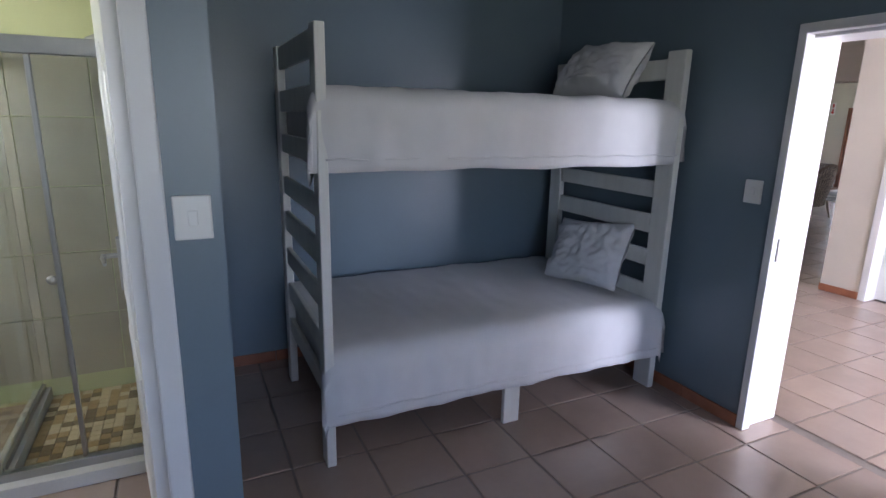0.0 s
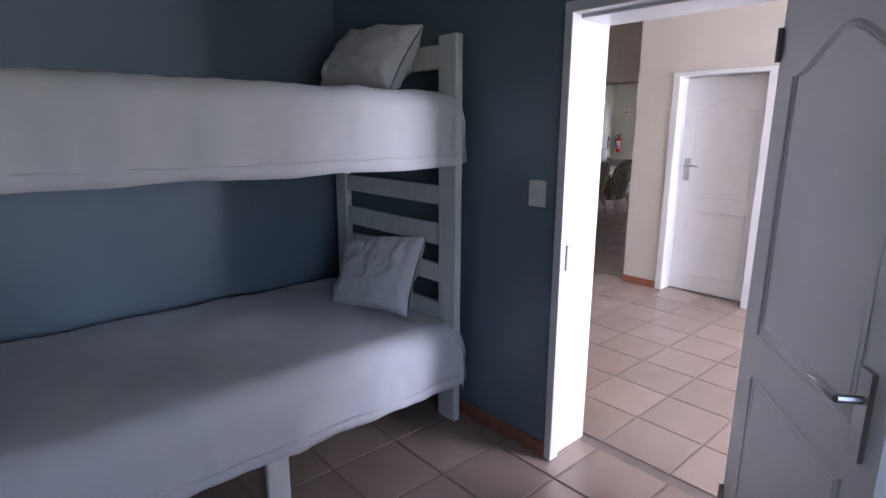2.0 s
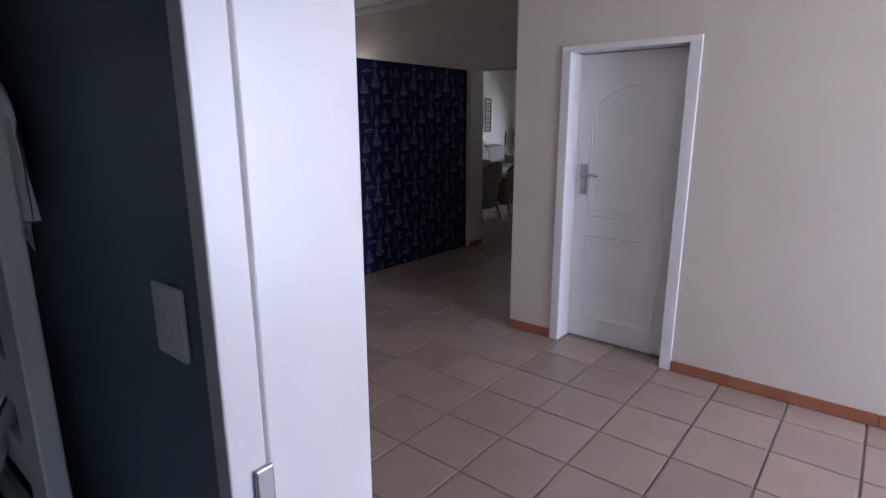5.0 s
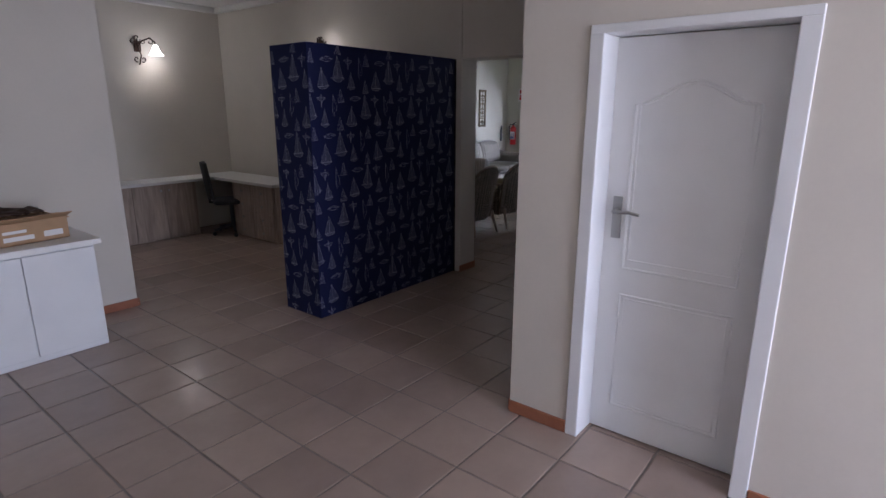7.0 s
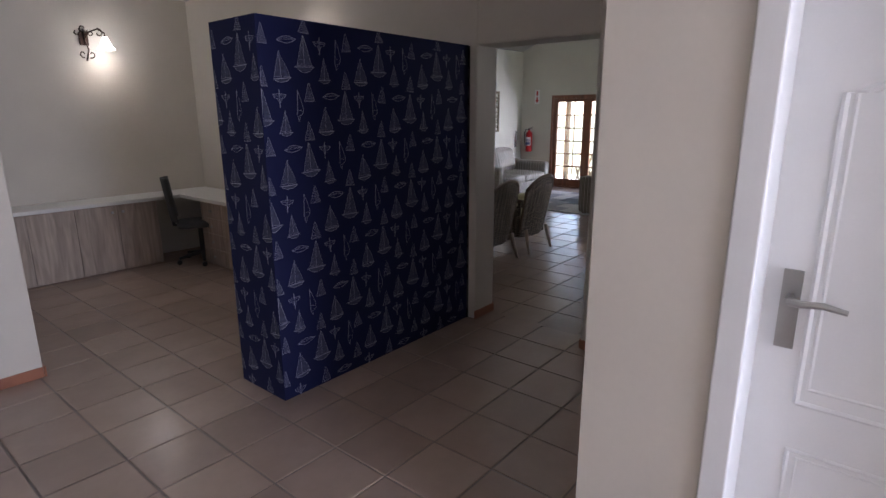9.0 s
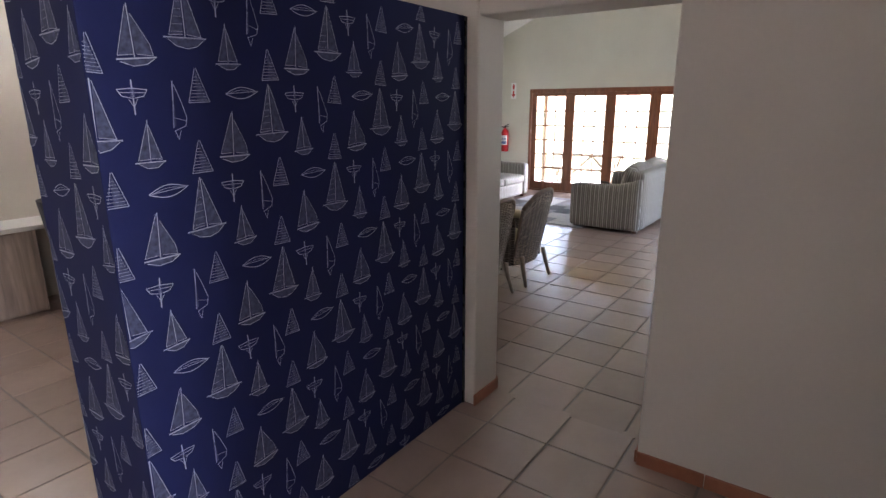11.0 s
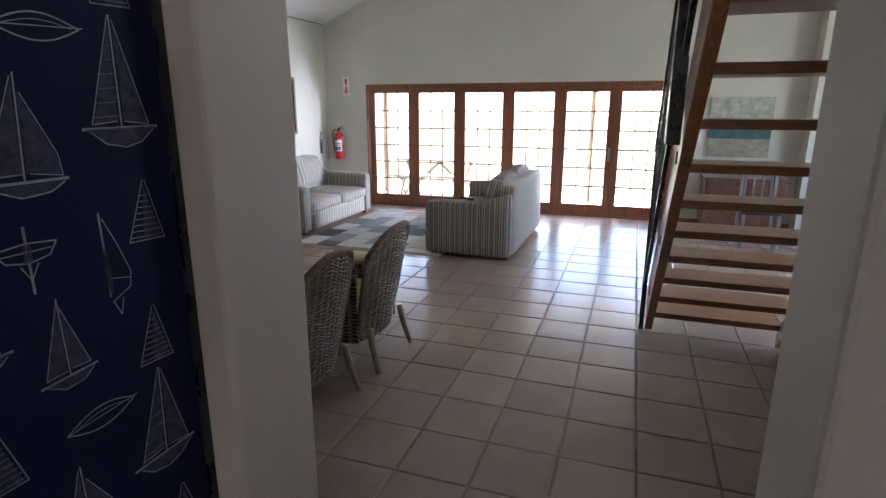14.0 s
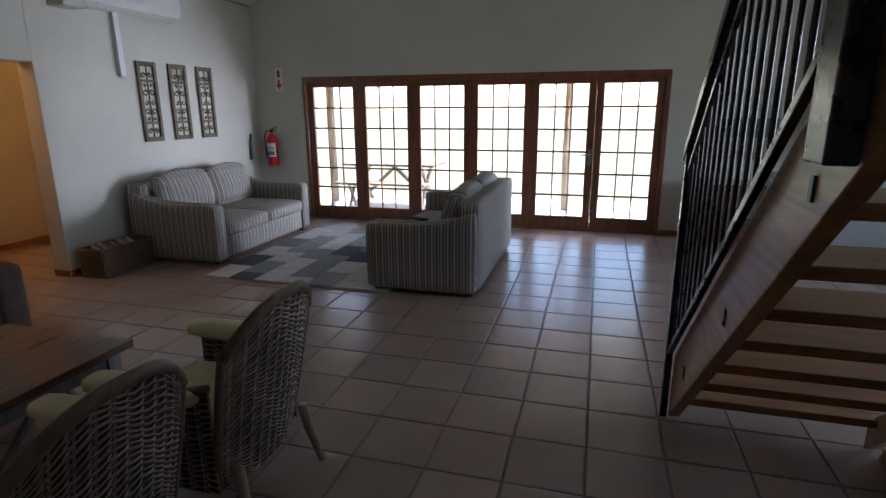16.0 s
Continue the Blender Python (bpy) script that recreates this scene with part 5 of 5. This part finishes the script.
# ---- veranda and garden ----
gr = structure(boxes("ground", M_GRASS, (-300, -300, -0.35, 600, 300, -0.12)), "dry sunlit lawn")
structure(boxes("veranda_floor", M_STOEP, (16.78, 2.0, -0.12, 19.3, 12.5, -0.02), bevel=0.01), "pale screeded veranda floor")
structure(boxes("wall_veranda_end", M_LIVING, (16.78, 10.6, -0.02, 19.0, 10.8, 2.9)), "cream veranda end wall")
bm = bmesh.new()
v = [bm.verts.new(p) for p in ((16.78, 1.0, 2.75), (18.45, 1.0, 2.07), (18.45, 12.6, 2.07), (16.78, 12.6, 2.75))]
w = [bm.verts.new(p.co + Vector((0, 0, 0.25))) for p in v]
bm.faces.new(v), bm.faces.new(w[::-1])
for i in range(4):
    bm.faces.new((v[i], w[i], w[(i + 1) % 4], v[(i + 1) % 4]))
roof = structure(done("veranda_roof", bm, M_THATCH), "thatched veranda roof")
bm = bmesh.new()
for k in range(1400):
    y = 1.2 + 11.2 * random.random()
    x = 18.30 + 0.15 * random.random()
    l = 0.06 + 0.13 * random.random()
    a = 0.02 * (random.random() - 0.5)
    bm.faces.new([bm.verts.new(p) for p in ((x, y, 2.12), (x + 0.004, y + 0.012, 2.12), (x + a, y + 0.008 + a, 2.12 - l))])
tagged(done("thatch_fringe", bm, M_THATCH, roof), "ragged straw fringe", kind="stuff")
for y in (5.72, 9.9):
    bm = bmesh.new()
    tube(bm, [(18.2, y, -0.02), (18.21, y + 0.01, 1.0), (18.2, y, 2.2)], [0.07, 0.065, 0.06], 10)
    tagged(done("veranda_post", bm, M_POLE, smooth=True), "weathered gum pole under the thatch", "post", "veranda posts")
ot = empty("garden_table", (18.3, 8.75, -0.02), "wooden picnic table with crossed legs on the veranda", "table")
for k in range(5):
    boxes("plank", M_POLE, (-0.4 + 0.165 * k, -0.85, 0.68, -0.245 + 0.165 * k, 0.85, 0.72), parent=ot, bevel=0.006)
bm = bmesh.new()
for y in (-0.6, 0.6):
    tube(bm, [(-0.36, y, 0.0), (0.34, y, 0.68)], 0.04, 6), tube(bm, [(0.36, y, 0.0), (-0.34, y, 0.68)], 0.04, 6)
tube(bm, [(0, -0.6, 0.34), (0, 0.6, 0.34)], 0.035, 6), tube(bm, [(0, -0.58, 0.1), (0, 0.0, 0.64)], 0.035, 6), tube(bm, [(0, 0.58, 0.1), (0, 0.0, 0.64)], 0.035, 6)
done("crossed_legs", bm, M_POLE, ot)
for y in (-1,):
    bn = empty("garden_bench", (17.65, 8.75, -0.02), "wooden bench beside the veranda table", "bench")
    boxes("plank", M_POLE, (-0.16, -0.8, 0.40, 0.16, 0.8, 0.44), parent=bn, bevel=0.006)
    bm = bmesh.new()
    for yy in (-0.55, 0.55):
        tube(bm, [(-0.13, yy, 0.0), (0.12, yy, 0.4)], 0.03, 6), tube(bm, [(0.13, yy, 0.0), (-0.12, yy, 0.4)], 0.03, 6)
    done("leg", bm, M_POLE, bn)
wd = bmesh.new()
for k in range(4):
    tube(wd, [(17.9 + 0.12 * k + 0.05 * math.cos(a), 10.58, 1.62 + 0.06 * (k % 2) + 0.07 * math.sin(a)) for a in [i * 0.5 for i in range(12)]], 0.008, 5)
tube(wd, [(17.8, 10.58, 1.55), (18.4, 10.58, 1.52)], 0.008, 5)
tagged(done("iron_wall_ornament", wd, M_IRON), "black iron scroll ornament on veranda wall", "wall decoration")

# ---- bathroom wall tiles ----
bw = bpy.data.objects["wall_bathroom_north"]
tm = bmesh.new()
box(tm, 0.002, -0.009, 0.002, 0.363, 0.0, 0.363)
bmesh.ops.bevel(tm, geom=tm.edges[:], offset=0.002, segments=1, affect="EDGES")
tme = bpy.data.meshes.new("wall_tile")
tm.to_mesh(tme)
tm.free()
tme.materials.append(M_BATHTILE)
for i in range(6):
    for j in range(5):
        o = new("wall_tile", tme)
        o.parent, o.location = bw, (-1.72 + 0.365 * i, 4.129, 0.13 + 0.365 * j)

# ---- floors and floor tiles ----
P, TX, TY = 0.365, 5.672, 2.962
floors = {}
for nm, b, lab in (("floor_bedroom", (-1.65, -1.95, 3.30, 4.40), "terracotta tiled bedroom floor"), ("floor_hall", (3.30, -1.55, 8.43, 10.2), "terracotta tiled hall and office floor"), ("floor_living", (8.43, 0.3, 16.78, 12.2), "terracotta tiled living room floor")):
    floors[nm] = (structure(boxes(nm, M_GROUT, (b[0], b[1], -0.12, b[2], b[3], -0.004)), lab), b)


def tile_mesh(seed):
    bm = bmesh.new()
    rg = random.Random(seed)
    h = P / 2 - 0.004
    rim = [bm.verts.new((sx * (h - rg.random() * 0.0015), sy * (h - rg.random() * 0.0015), -0.006)) for sx, sy in ((-1, -1), (1, -1), (1, 1), (-1, 1))]
    mid = [bm.verts.new((v.co.x * 0.994, v.co.y * 0.994, 0.0)) for v in rim]
    top = [bm.verts.new((v.co.x * 0.965, v.co.y * 0.965, 0.0016)) for v in rim]
    for a, b in ((rim, mid), (mid, top)):
        for k in range(4):
            bm.faces.new((a[k], a[(k + 1) % 4], b[(k + 1) % 4], b[k]))
    bm.faces.new(top)
    me = bpy.data.meshes.new("tile")
    bm.to_mesh(me)
    bm.free()
    me.materials.append(M_TILE)
    return me


OFFSET = {"floor_bedroom": (-0.065, -0.03), "floor_hall": (0.0, 0.0), "floor_living": (-0.05, 0.06)}
TILES = [tile_mesh(k) for k in range(6)]
rest = {nm: bmesh.new() for nm in floors}
rng = random.Random(11)
for i in range(-22, 33):
    for j in range(-14, 27):
        for nm, (ob, b) in floors.items():
            ox, oy = OFFSET[nm]
            x, y = TX + ox + P * (i + 0.5), TY + oy + P * (j + 0.5)
            if not (b[0] < x <= b[2] and b[1] < y <= b[3]):
                continue
            near = (nm == "floor_bedroom" and 1.0 < x and 0.9 < y < 3.0) or (nm == "floor_hall" and 2.0 < y < 5.7 and not (x > 6.5 and y < 3.7)) or (nm == "floor_living" and x < 13.5 and 4.0 < y < 6.4)
            m = TILES[(i * 7 + j * 3) % 6]
            tilt = Matrix.Translation((x, y, 0.0006 * rng.random())) @ Euler((rng.uniform(-1, 1) * 0.0022, rng.uniform(-1, 1) * 0.0022, rng.uniform(-1, 1) * 0.003)).to_matrix().to_4x4()
            if near:
                o = new("tile", m)
                o.parent, o.matrix_basis = ob, tilt
            else:
                n0 = len(rest[nm].verts)
                rest[nm].from_mesh(m)
                rest[nm].verts.ensure_lookup_table()
                bmesh.ops.transform(rest[nm], matrix=tilt, verts=rest[nm].verts[n0:])
for nm, rbm in rest.items():
    tagged(done("tiles", rbm, M_TILE, floors[nm][0]), "further terracotta floor tiles", kind="stuff")
